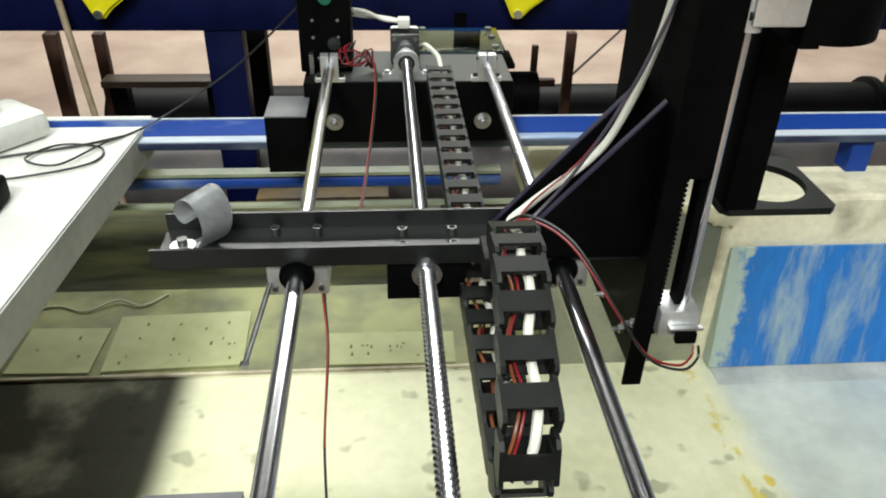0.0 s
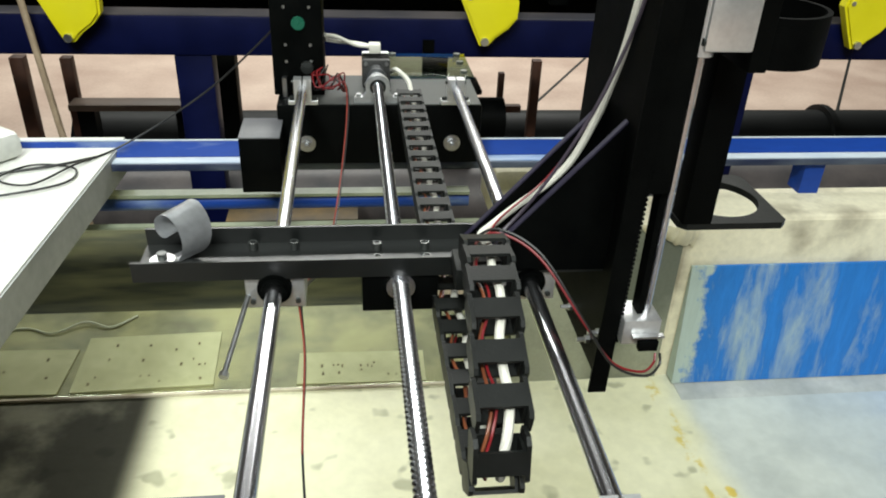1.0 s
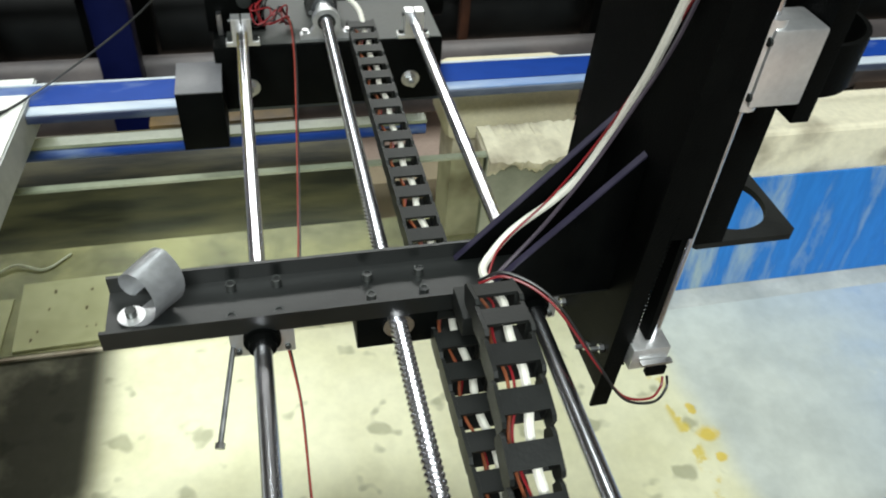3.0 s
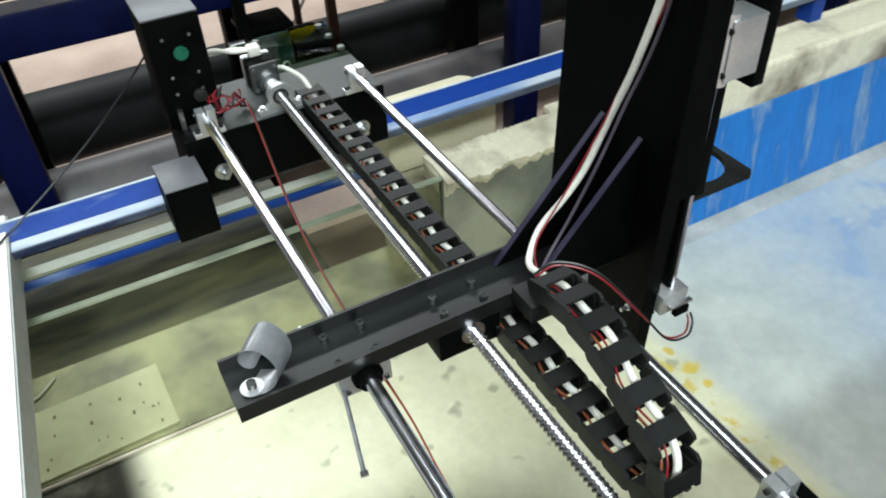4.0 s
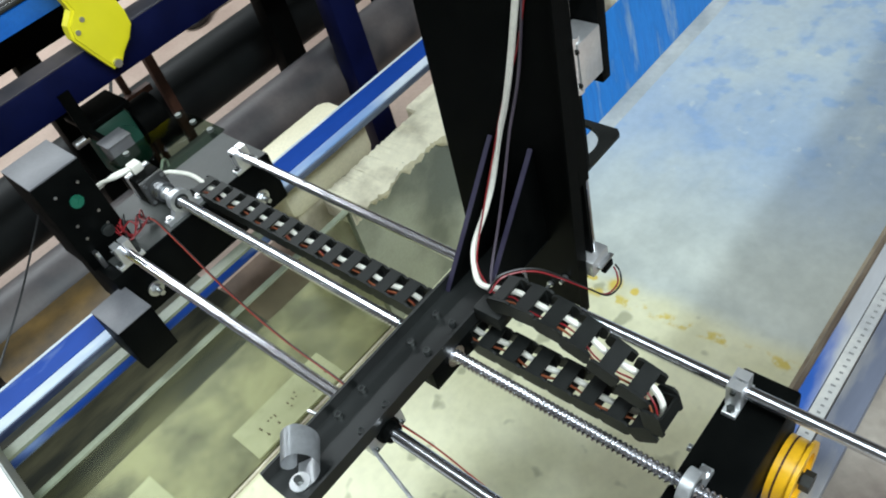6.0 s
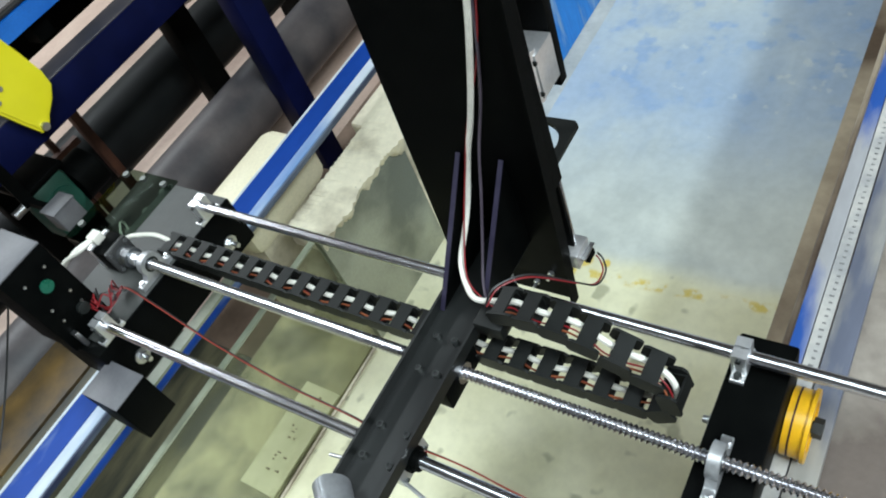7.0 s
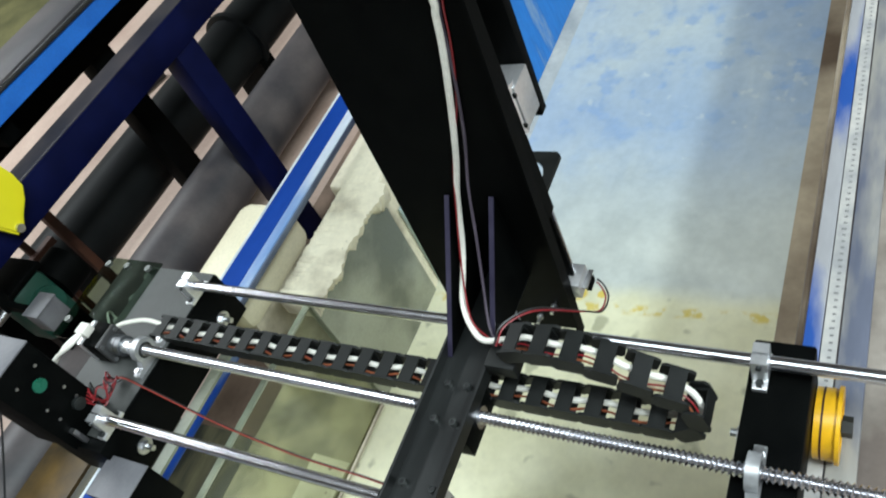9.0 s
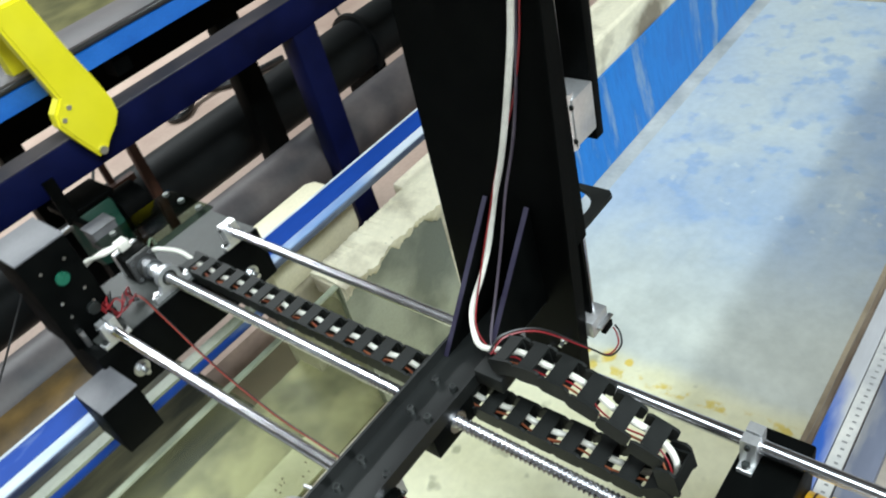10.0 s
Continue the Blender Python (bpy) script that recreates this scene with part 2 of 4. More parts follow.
def rod(bm, a, b, r, seg=20, r2=None):
    a, b = Vector(a), Vector(b)
    m = Matrix.Translation((a + b) / 2) @ (b - a).to_track_quat("Z", "Y").to_matrix().to_4x4()
    bmesh.ops.create_cone(bm, cap_ends=True, segments=seg, radius1=r, radius2=r if r2 is None else r2, depth=(b - a).length, matrix=m)
    return bm


def prism(bm, pts, axis, a, b):
    """The outline pts, given in the two other axes in order, pulled from a to b along axis."""
    def p(u, v, w):
        return {"x": (w, u, v), "y": (u, w, v), "z": (u, v, w)}[axis]
    lo = [bm.verts.new(p(u, v, a)) for u, v in pts]
    hi = [bm.verts.new(p(u, v, b)) for u, v in pts]
    bm.faces.new(lo), bm.faces.new(hi)
    for i in range(len(pts)):
        j = (i + 1) % len(pts)
        bm.faces.new((lo[i], lo[j], hi[j], hi[i]))
    bmesh.ops.recalc_face_normals(bm, faces=bm.faces)
    return bm


def part(name, bm, material, parent=None, label="", smooth=True):
    me = bpy.data.meshes.new(name)
    bmesh.ops.recalc_face_normals(bm, faces=bm.faces)
    for f in bm.faces:
        f.smooth = smooth
    for e in bm.edges:
        e.smooth = smooth and (not e.is_manifold or e.calc_face_angle(0) < 0.6)
    bm.to_mesh(me)
    bm.free()
    me.materials.append(material)
    ob = new(name, me)
    if parent:
        ob.parent = parent
        ob.matrix_parent_inverse = parent.matrix_world.inverted()
    return tagged(ob, label)


def B(*a, **k):
    return box(bmesh.new(), *a, **k)


def R(*a, **k):
    return rod(bmesh.new(), *a, **k)


def thing(name, label, category, at=(0, 0, 0), group="", kind=""):
    ob = new(name)
    ob.location = at
    ob.empty_display_size = 0.02
    bpy.context.view_layer.update()
    return tagged(ob, label, category, group, kind)


def tube(pts, r, seg=8, steps=8):
    """A smooth round cable through the points."""
    P = [Vector(p) for p in pts]
    P = [P[0] * 2 - P[1]] + P + [P[-1] * 2 - P[-2]]
    line = []
    for i in range(1, len(P) - 2):
        a, b, c, d = P[i - 1:i + 3]
        for k in range(steps):
            t = k / steps
            line.append(0.5 * (2 * b + (c - a) * t + (2 * a - 5 * b + 4 * c - d) * t * t + (3 * b - a - 3 * c + d) * t ** 3))
    line.append(P[-2])
    bm = bmesh.new()
    rings = []
    up = Vector((0.13, 0.29, 1)).normalized()
    for i, p in enumerate(line):
        d = (line[min(i + 1, len(line) - 1)] - line[max(i - 1, 0)]).normalized()
        s = d.cross(up)
        s = s.normalized() if s.length > 0.05 else d.cross(Vector((1, 0, 0))).normalized()
        n = s.cross(d)
        rings.append([bm.verts.new(p + r * (math.cos(2 * math.pi * k / seg) * s + math.sin(2 * math.pi * k / seg) * n)) for k in range(seg)])
    for a, b in zip(rings, rings[1:]):
        for k in range(seg):
            bm.faces.new((a[k], a[(k + 1) % seg], b[(k + 1) % seg], b[k]))
    bm.faces.new(rings[0]), bm.faces.new(rings[-1][::-1])
    return bm


def hexhead(bm, at, axis, r, h):
    a = Vector(at)
    return rod(bm, a, a + Vector(axis) * h, r, 6)


# ---- the flume: floor, walls, glass, rims ----
def slab(name, x0, x1, y0, y1, z0, z1, material, label, bevel=0.0, parent=None):
    return tagged(part(name, B(x0, x1, y0, y1, z0, z1, bevel=bevel), material, parent, label, smooth=False), label, "", "", "" if parent else "structure")


BROWN = mat("brown_edge", (0.13, 0.09, 0.06), (0.46, 0.38, 0.27), 0.6, 0, 4.5, 0.3, 80, lo=0.36, hi=0.62)
slab("ground", -9, 9, -6, 12, -0.06, 0.0, HALLFLOOR, "beige concrete hall floor")
slab("floor_channel", -3.2, 3.4, 0.45, 1.33, 0.0, 0.004, mat("brown_dirty_floor", (0.12, 0.08, 0.055), (0.26, 0.18, 0.13), 0.7, 0, 5, 0.3, 60), "brown dirty strip of hall floor under the pipe")
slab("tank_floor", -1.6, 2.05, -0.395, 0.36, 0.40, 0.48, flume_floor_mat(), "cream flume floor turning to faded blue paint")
slab("floor_edge", -1.6, 2.05, -0.395, -0.325, 0.48, 0.484, BROWN, "brown worn strip along the near wall")
slab("wall_near", -1.6, 2.2, -0.44, -0.395, 0.40, 0.845, BROWN, "worn cream concrete flume wall", 0.006)
slab("walkway", -1.6, 2.2, -0.75, -0.44, 0.40, 0.835, WALKWAY, "grey concrete ledge beside the flume")
slab("wall_far_base", 0.49, 2.2, 0.36, 0.47, 0.40, 0.80, LEDGE, "cream concrete flume wall with a ledge", 0.008)
tagged(part("wall_far_paint", prism(bmesh.new(), [(0.330, 0.4845), (0.3565, 0.4845), (0.3565, 0.713), (0.352, 0.713)], "x", 0.512, 2.045), BLUEWALL, None, "", smooth=False), "blue wall paint worn to cream streaks", "", "", "structure")
tagged(part("floor_fillet", prism(bmesh.new(), [(0.290, 0.4802), (0.358, 0.4802), (0.358, 0.4838), (0.332, 0.4830), (0.300, 0.4812)], "x", 0.516, 2.045), mat("grey_fillet", (0.34, 0.36, 0.35), (0.56, 0.57, 0.53), 0.6, 0, 9, 0.4, 80), None, "", smooth=False), "pale grey sealing strip at the wall's foot", "", "", "structure")
slab("wall_end", 2.05, 2.2, -0.395, 0.36, 0.40, 0.80, CONCRETE, "concrete wall at the flume's end")
slab("outer_ledge", -1.6, 0.49, 0.372, 0.62, 0.40, 0.474, CREAM, "dirty pale slab behind the flume glass")
# added slab; the shade below the rail is put into its dark stained colour
slab("outer_base", -1.6, 0.10, 0.62, 1.075, 0.0, 0.42, mat("shaded_stained_base", (0.02, 0.021, 0.014), (0.15, 0.135, 0.07), 0.6, 0, 7, 0.4, 60, stretch=(0.5, 2.0, 1), lo=0.42, hi=0.72), "stained base beside the flume, shade put into its colour")
slab("side_plank", -0.36, -0.03, 1.08, 1.235, 0.0, 0.425, mat("ochre_stained", (0.04, 0.03, 0.018), (0.19, 0.115, 0.035), 0.6, 0, 8, 0.4, 60, lo=0.36, hi=0.66), "ochre stained plank along the base")
slab("wall_far_panel", 0.22, 0.49, 0.356, 0.372, 0.48, 0.80, mat("grey_green_plate", (0.13, 0.14, 0.105), (0.32, 0.33, 0.25), 0.35, 0, 7, 0.05, lo=0.4, hi=0.64), "grey green plate set in the flume wall")
slab("wall_far_ledge", 0.22, 0.489, 0.3725, 0.43, 0.76, 0.80, CONCRETE, "cream concrete ledge above the plate", 0.006)


def plaster_lip(x0, x1, n=70):
    """Rough plaster spread over the rim, with a broken edge that runs down the wall."""
    rnd = random.Random(11)
    drop, out = 0.03, 0.012
    bm = bmesh.new()
    rows = []
    for i in range(n + 1):
        x = x0 + (x1 - x0) * i / n
        drop = min(0.075, max(0.012, drop + rnd.uniform(-0.006, 0.006)))
        out = min(0.022, max(0.006, out + rnd.uniform(-0.003, 0.003)))
        j = rnd.uniform(-0.002, 0.002)
        prof = [(0.4325, 0.795), (0.4325, 0.803 + j), (0.395, 0.8065 + j), (0.366, 0.8055 - j), (0.356 - out, 0.797 + j), (0.355 - out * 0.8, 0.797 - drop * 0.5), (0.3555 - out * 0.3, 0.797 - drop), (0.3563, 0.795 - drop), (0.3563, 0.795)]
        rows.append([bm.verts.new((x, y, z)) for y, z in prof])
    for p, q in zip(rows, rows[1:]):
        for k in range(len(p)):
            bm.faces.new((p[k], p[(k + 1) % len(p)], q[(k + 1) % len(p)], q[k]))
    bm.faces.new(rows[0]), bm.faces.new(rows[-1])
    return bm


tagged(part("plaster_lip", plaster_lip(0.222, 0.505), LEDGE, None, "", smooth=True), "rough cream plaster spread over the flume rim", "", "", "structure")
win = thing("window_1", "greenish glass side window of the flume", "window", (-0.6, 0.366, 0.48), kind="structure")
part("pane", B(-1.6, 0.22, 0.360, 0.370, 0.478, 0.797), GLASS, win, smooth=False).visible_shadow = False
EDGE = mat("glass_edge", (0.22, 0.25, 0.18), (0.36, 0.38, 0.28), 0.4, 0, 12)
part("window_frame", B(-1.6, 0.22, 0.3595, 0.3705, 0.797, 0.801), EDGE, win, "pale green glass edge")
part("window_sill", B(-1.6, 0.22, 0.3545, 0.3599, 0.4805, 0.485), CONCRETE, win, "pale seal along the floor")


def rail(name, y0, z0, label):
    t = thing(name, label, "rail", (0, y0, z0))
    part("top_flange", prism(bmesh.new(), [(y0 + 0.022, z0 - 0.004), (y0 + 0.022, z0 + 0.009), (y0 + 0.046, z0 + 0.024), (y0 + 0.052, z0 + 0.024), (y0 + 0.052, z0 - 0.004)], "x", -1.7, 2.3), BLUEPIPE, t, smooth=False)
    part("worn_edge", B(-1.7, 2.3, y0 + 0.0465, y0 + 0.0515, z0 + 0.0242, z0 + 0.0256, bevel=0.0005), mat("bare_edge", (0.40, 0.46, 0.52), (0.62, 0.66, 0.68), 0.5, 0, 14, 0.2), t, "bare worn top edge")
    part("inner_strip", B(-1.7, 2.3, y0 + 0.0005, y0 + 0.0215, z0, z0 + 0.0082, bevel=0.0006), mat("worn_blue_grey", (0.14, 0.24, 0.44), (0.50, 0.56, 0.62), 0.5, 0, 10, 0.2, 90, stretch=(0.3, 1, 1), lo=0.38, hi=0.6), t, "pale worn inner strip")
    part("outer_strip", B(-1.7, 2.3, y0 + 0.0525, y0 + 0.082, z0 - 0.010, z0 - 0.002, bevel=0.001), mat("grey_worn_strip", (0.12, 0.14, 0.16), (0.24, 0.26, 0.27), 0.5, 0, 14, 0.2, 90, stretch=(0.3, 1, 1)), t, "grey worn outer strip")
    part("side_flange", B(-1.7, 2.3, y0 - 0.004, y0, z0 - 0.004, z0 + 0.007, bevel=0.001), mat("worn_dark_flange", (0.012, 0.02, 0.055), (0.15, 0.18, 0.22), 0.55, 0, 14, 0.2, 90, stretch=(0.3, 1, 1), lo=0.42, hi=0.68), t, "dark worn rail edge")
    for x in (-1.3, -0.75, 0.72, 1.15, 1.6, 2.0):
        part("foot", B(x, x + 0.035, y0 + 0.008, y0 + 0.045, 0.80 if x > 0.4 else 0.47, z0 - 0.001), BLUEPIPE, t)
    return t


rail("flume_rail", 0.435, 0.862, "blue painted angle rail along the flume rim")
low = thing("cross_pipe", "blue pipe with a pale top behind the glass", "pipe", (0, 0.47, 0.80))
part("pipe", R((-1.7, 0.475, 0.785), (0.15, 0.475, 0.785), 0.014), BLUEPIPE, low)
part("strip", B(-1.7, 0.15, 0.458, 0.480, 0.7985, 0.804), EDGE, low, "dull pale strip on the pipe")
near = thing("near_rim", "blue painted rim along the near flume wall", "rail", (0, -0.42, 0.845))
WORN = mat("worn_rim_grey", (0.10, 0.11, 0.15), (0.27, 0.26, 0.235), 0.55, 0, 18, 0.3, 90, stretch=(0.25, 1, 1), lo=0.4, hi=0.56)
part("outer_strip", B(-1.6, 2.2, -0.472, -0.4425, 0.838, 0.859, bevel=0.002), WORN, near, "grey worn edge strip")
part("tape_bed", B(-1.6, 2.2, -0.4420, -0.4245, 0.838, 0.858), GREYPIPE, near)
part("rim_plate", B(-1.6, 2.2, -0.4240, -0.405, 0.838, 0.859, bevel=0.002), mat("worn_rim_blue", (0.02, 0.07, 0.28), (0.30, 0.30, 0.31), 0.55, 0, 16, 0.3, 90, stretch=(0.3, 1, 1), lo=0.40, hi=0.60, spec=0.3), near, "chipped blue strip")
tape = thing("tape_measure", "pale measuring tape stuck along the rim", "tape measure", (0, -0.43, 0.858))
part("tape", B(-1.2, 2.1, -0.441, -0.425, 0.858, 0.8595), mat("tape_paint", (0.30, 0.30, 0.30), (0.50, 0.48, 0.44), 0.5, 0, 25), tape)
bm = bmesh.new()
for i in range(200):
    x = 0.1 + i * 0.01
    box(bm, x - 0.0013, x + 0.0013, -0.436, -0.4305 - 0.0015 * (i % 5 > 0), 0.8594, 0.8597)
tagged(part("tick", bm, mat("faded_ink", (0.10, 0.10, 0.10), (0.2, 0.2, 0.2), 0.6), tape, "dark bars of numbers and ticks", smooth=False), kind="stuff")

# sheets behind the glass
for x0, x1, y0, y1, a in ((-0.525, -0.29, 0.382, 0.535, 2), (-0.145, 0.08, 0.376, 0.462, -1), (-0.68, -0.54, 0.378, 0.50, -2)):
    s = B(-(x1 - x0) / 2, (x1 - x0) / 2, -(y1 - y0) / 2, (y1 - y0) / 2, 0, 0.003)
    bmesh.ops.transform(s, matrix=pose((x0 + x1) / 2, (y0 + y1) / 2, 0.4745, 0, 0, a), verts=s.verts)
    sheet = tagged(part("paper_sheet", s, PAPER, None, "", smooth=False), "yellowed paper sheet lying behind the glass", "paper", "sheets")
    random.seed(int(100 * abs(x0)))
    for i in range(16 if x0 > -0.6 else 3):
        u, v = random.uniform(x0 + 0.02, x1 - 0.02), random.uniform(y0 + 0.012, y1 - 0.03)
        part("mark", B(u, u + random.uniform(0.002, 0.005), v, v + random.uniform(0.004, 0.010), 0.4776, 0.4780), mat("brown_ink", (0.14, 0.11, 0.06), (0.2, 0.15, 0.08), 0.6), sheet, smooth=False)

# ---- hall behind ----
frame_thing = thing("support_structure", "navy blue painted steel frame of beams and posts", "frame", (0, 1.25, 0))
part("beam", B(-3.2, 3.4, 1.25, 1.33, 0.795, 0.89, bevel=0.004), NAVY, frame_thing)
part("dusty_top", B(-3.2, 3.4, 1.254, 1.326, 0.8902, 0.892), GREYPIPE, frame_thing, "grey dusty top of the beam")
part("rear_beam", B(-3.2, 3.4, 1.62, 1.70, 0.795, 0.89, bevel=0.004), BLACK, frame_thing)
for x in (-2.0, -0.47, 0.95, 2.4):
    part("post", B(x, x + 0.09, 1.255, 1.325, 0, 0.795, bevel=0.003), NAVY, frame_thing)
    part("rear_post", B(x, x + 0.09, 1.625, 1.695, 0, 0.795, bevel=0.003), BLACK, frame_thing)
part("rear_post", B(0.19, 0.255, 1.63, 1.69, 0, 0.795, bevel=0.003), BLACK, frame_thing)
chan = thing("machine_rail", "grey machine rail with a bright blue side strip", "rail", (0, 1.4, 0.97))
part("rail_body", B(-3.2, 3.4, 1.40, 1.56, 0.96, 1.02, bevel=0.004), GREYPIPE, chan)
part("side_strip", B(-3.2, 3.4, 1.385, 1.399, 0.955, 1.0), mat("bright_blue", (0.01, 0.12, 0.5), (0.02, 0.16, 0.6), 0.35), chan, "bright blue strip")
part("cable", tube([(x * 0.5, 1.392 + 0.008 * math.sin(x * 2.1), 1.008 + 0.004 * math.sin(x * 3.3)) for x in range(-6, 7)], 0.007), BLACKWIRE, chan)
for x in (-2.2, -0.9, 0.5, 1.8, 3.0):
    part("bracket", B(x, x + 0.05, 1.42, 1.48, 0.891, 0.96), BLACK, chan)


def big_pipe(name, y, z, r, x0, x1, material, label):
    t = thing(name, label, "pipe", (0, y, 0))
    part("pipe_body", R((x0, y, z), (x1, y, z), r, 40), material, t)
    for x in (x0 + 0.02, 1.75, x1 - 0.02):
        part("flange", R((x - 0.012, y, z), (x + 0.012, y, z), r * 1.18, 40), material, t)
        part("saddle", B(x - 0.04, x + 0.04, y - r * 0.8, y + r * 0.8, 0, z - r * 0.7), BLACK, t)
    return t


big_pipe("grey_pipe", 1.42, 0.31, 0.10, -3.2, 3.4, GREYPIPE, "thick grey pipe on saddles on the floor")
big_pipe("dark_pipe", 1.95, 0.27, 0.12, -0.97, 3.4, mat("dark_pipe_paint", (0.004, 0.005, 0.0055), (0.010, 0.012, 0.012), 0.55, 0, 6, spec=0.2), "thick dark pipe on saddles on the floor")
for x, w in ((-1.06, 0.040), (-0.915, 0.034), (0.438, 0.020), (0.548, 0.030), (-2.0, 0.045)):
    t = thing("steel_post", "rusty brown steel post standing on the floor", "post", (x, 1.75, 0), "rusty posts")
    part("post", B(x, x + w, 1.74, 1.74 + w, 0.008, 0.64 if w > 0.025 else 0.60, bevel=0.002), RUST, t)
    part("base_plate", B(x - 0.02, x + w + 0.02, 1.72, 1.80, 0, 0.008), RUST, t)
slab("wall_back", -9, 9, 9, 9.2, 0, 5, WALL, "plain hall wall")
slab("wall_front", -9, 9, -6.2, -6, 0, 5, WALL, "plain hall wall")
slab("wall_side", -9.2, -9, -6, 9.2, 0, 5, WALL, "plain hall wall")
slab("wall_side_b", 9, 9.2, -6, 9.2, 0, 5, WALL, "plain hall wall")
slab("ceiling", -9.2, 9.2, -6.2, 9.2, 5, 5.2, mat("dark_ceiling", (0.07, 0.07, 0.07), (0.11, 0.11, 0.105), 0.8, 0, 2, 0.2, 40), "dark grey hall ceiling")

# ---- table ----
tab = thing("table", "white laminate table with a thick edge", "table", (-0.9, 0, 0))
part("tabletop", prism(bmesh.new(), [(-1.5, -0.62), (-0.4665, -0.62), (-0.3995, 0.514), (-1.5, 0.514)], "z", 0.828, 0.88), TABLE, tab, smooth=False)
# thin grey facing on the white table's side, shade put into its colour
part("shaded_edge", prism(bmesh.new(), [(-0.4662, -0.618), (-0.4640, -0.618), (-0.3972, 0.5135), (-0.3994, 0.5135)], "z", 0.830, 0.8775), mat("edge_shade_grey", (0.36, 0.37, 0.36), (0.46, 0.47, 0.45), 0.5, 0, 10, 0.1, 80), tab, "table side face, its shade put into grey", smooth=False)
for x, y in ((-1.45, -0.58), (-1.45, 0.42), (-0.95, 0.60), (-0.95, -0.58)):
    part("leg", B(x, x + 0.04, y - 0.02, y + 0.02, 0.0, 0.824), DARK, tab)

# leaning stick, shelf board and a valve behind the gantry
st = thing("wooden_stick", "thin pale wooden stick leaning on the frame", "stick", (-0.78, 1.22, 0))
part("stick", R((-0.80, 1.235, 1.05), (-0.66, 1.10, 0.0), 0.008, 10), mat("pale_wood", (0.30, 0.22, 0.15), (0.42, 0.32, 0.22), 0.6, 0, 30, 0.2), st)
sb = thing("shelf_board", "dark wooden board on short supports by the pipes", "board", (-0.8, 1.72, 0))
part("board", B(-0.89, -0.52, 1.66, 1.73, 0.50, 0.52, bevel=0.002), mat("dark_wood", (0.10, 0.07, 0.05), (0.16, 0.11, 0.08), 0.6, 0, 20, 0.2, stretch=(0.2, 1, 1)), sb)
for x in (-0.87, -0.58):
    part("support", B(x, x + 0.05, 1.67, 1.72, 0, 0.50), BLACK, sb)
sb2 = thing("rust_crossbar", "short rusty bar on a thin rusty post", "crossbar", (0.45, 1.73, 0.5))
part("bar", B(0.395, 0.515, 1.715, 1.738, 0.475, 0.497), RUST, sb2)
part("foot", B(0.40, 0.42, 1.717, 1.737, 0.0, 0.475), RUST, sb2)
hose = thing("rubber_hose", "black rubber hose lying in a loop on the hall floor", "hose", (1.35, 2.95, 0))
part("hose_run", tube([(1.9, 2.75, 0.02), (1.62, 2.84, 0.02), (1.47, 3.02, 0.02), (1.38, 3.07, 0.02), (1.29, 3.0, 0.02), (1.245, 2.88, 0.02), (1.31, 2.85, 0.02), (1.40, 2.91, 0.03), (1.50, 2.93, 0.055), (1.75, 2.90, 0.03)], 0.019), BLACKWIRE, hose)
va = thing("valve", "grey plastic valve with pipe fittings and a thin tube", "valve", (0.12, 0.62, 0.86))
VG = mat("valve_grey", (0.12, 0.13, 0.12), (0.22, 0.22, 0.2), 0.5, 0, 20)
part("body", B(0.055, 0.175, 0.585, 0.64, 0.865, 0.895, bevel=0.008), VG, va)
for x in (0.07, 0.115, 0.16):
    f = R((x, 0.60, 0.895), (x, 0.60, 0.915), 0.011, 16)
    rod(f, (x, 0.60, 0.915), (x, 0.60, 0.928), 0.007, 6)
    part("fitting", f, VG, va)
part("stand", B(0.10, 0.13, 0.5105, 0.59, 0.888, 0.893), DARK, va)
part("tube", tube([(0.07, 0.60, 0.92), (0.073, 0.60, 0.945), (0.06, 0.585, 0.955), (0.045, 0.57, 0.94), (0.05, 0.55, 0.89)], 0.002, 6), WHITECABLE, va)

slab("floor_tarp", -2.4, 3.0, 4.2, 7.4, 0.0, 0.006, mat("olive_floor_paint", (0.06, 0.06, 0.018), (0.15, 0.14, 0.05), 0.7, 0, 3, 0.3, 30), "olive stained stretch of hall floor")
for i, (x, a) in enumerate(((-2.2, 24), (0.9, -31), (2.6, -34))):
    j = B(-0.008, 0.008, -1.6, 1.6, 0, 0.001)
    bmesh.ops.transform(j, matrix=pose(x, 3.1, 0.0, 0, 0, a), verts=j.verts)
    tagged(part("floor_joint", j, DARK, None, "", smooth=False), "dark joint line in the hall floor", "", "", "structure")

# pale reflection in the flume glass, put in as a thin looped cable
gc = thing("reflection_cable", "thin white cable put in for a glass reflection", "cable", (-0.6, 0.55, 0.474))
part("cable_run", tube([(-0.74, 0.54, 0.4765), (-0.66, 0.57, 0.4765), (-0.60, 0.55, 0.4775), (-0.55, 0.58, 0.480), (-0.50, 0.565, 0.4775), (-0.46, 0.60, 0.4765)], 0.002, 8), WHITECABLE, gc)
# ---- the gantry: end bases, rails, screw ----
S = 0.11
SX = -0.003
gan = thing("gantry", "linear gantry with steel rails, ball screw and yellow wheels", "gantry", (0, 0, 0.86))


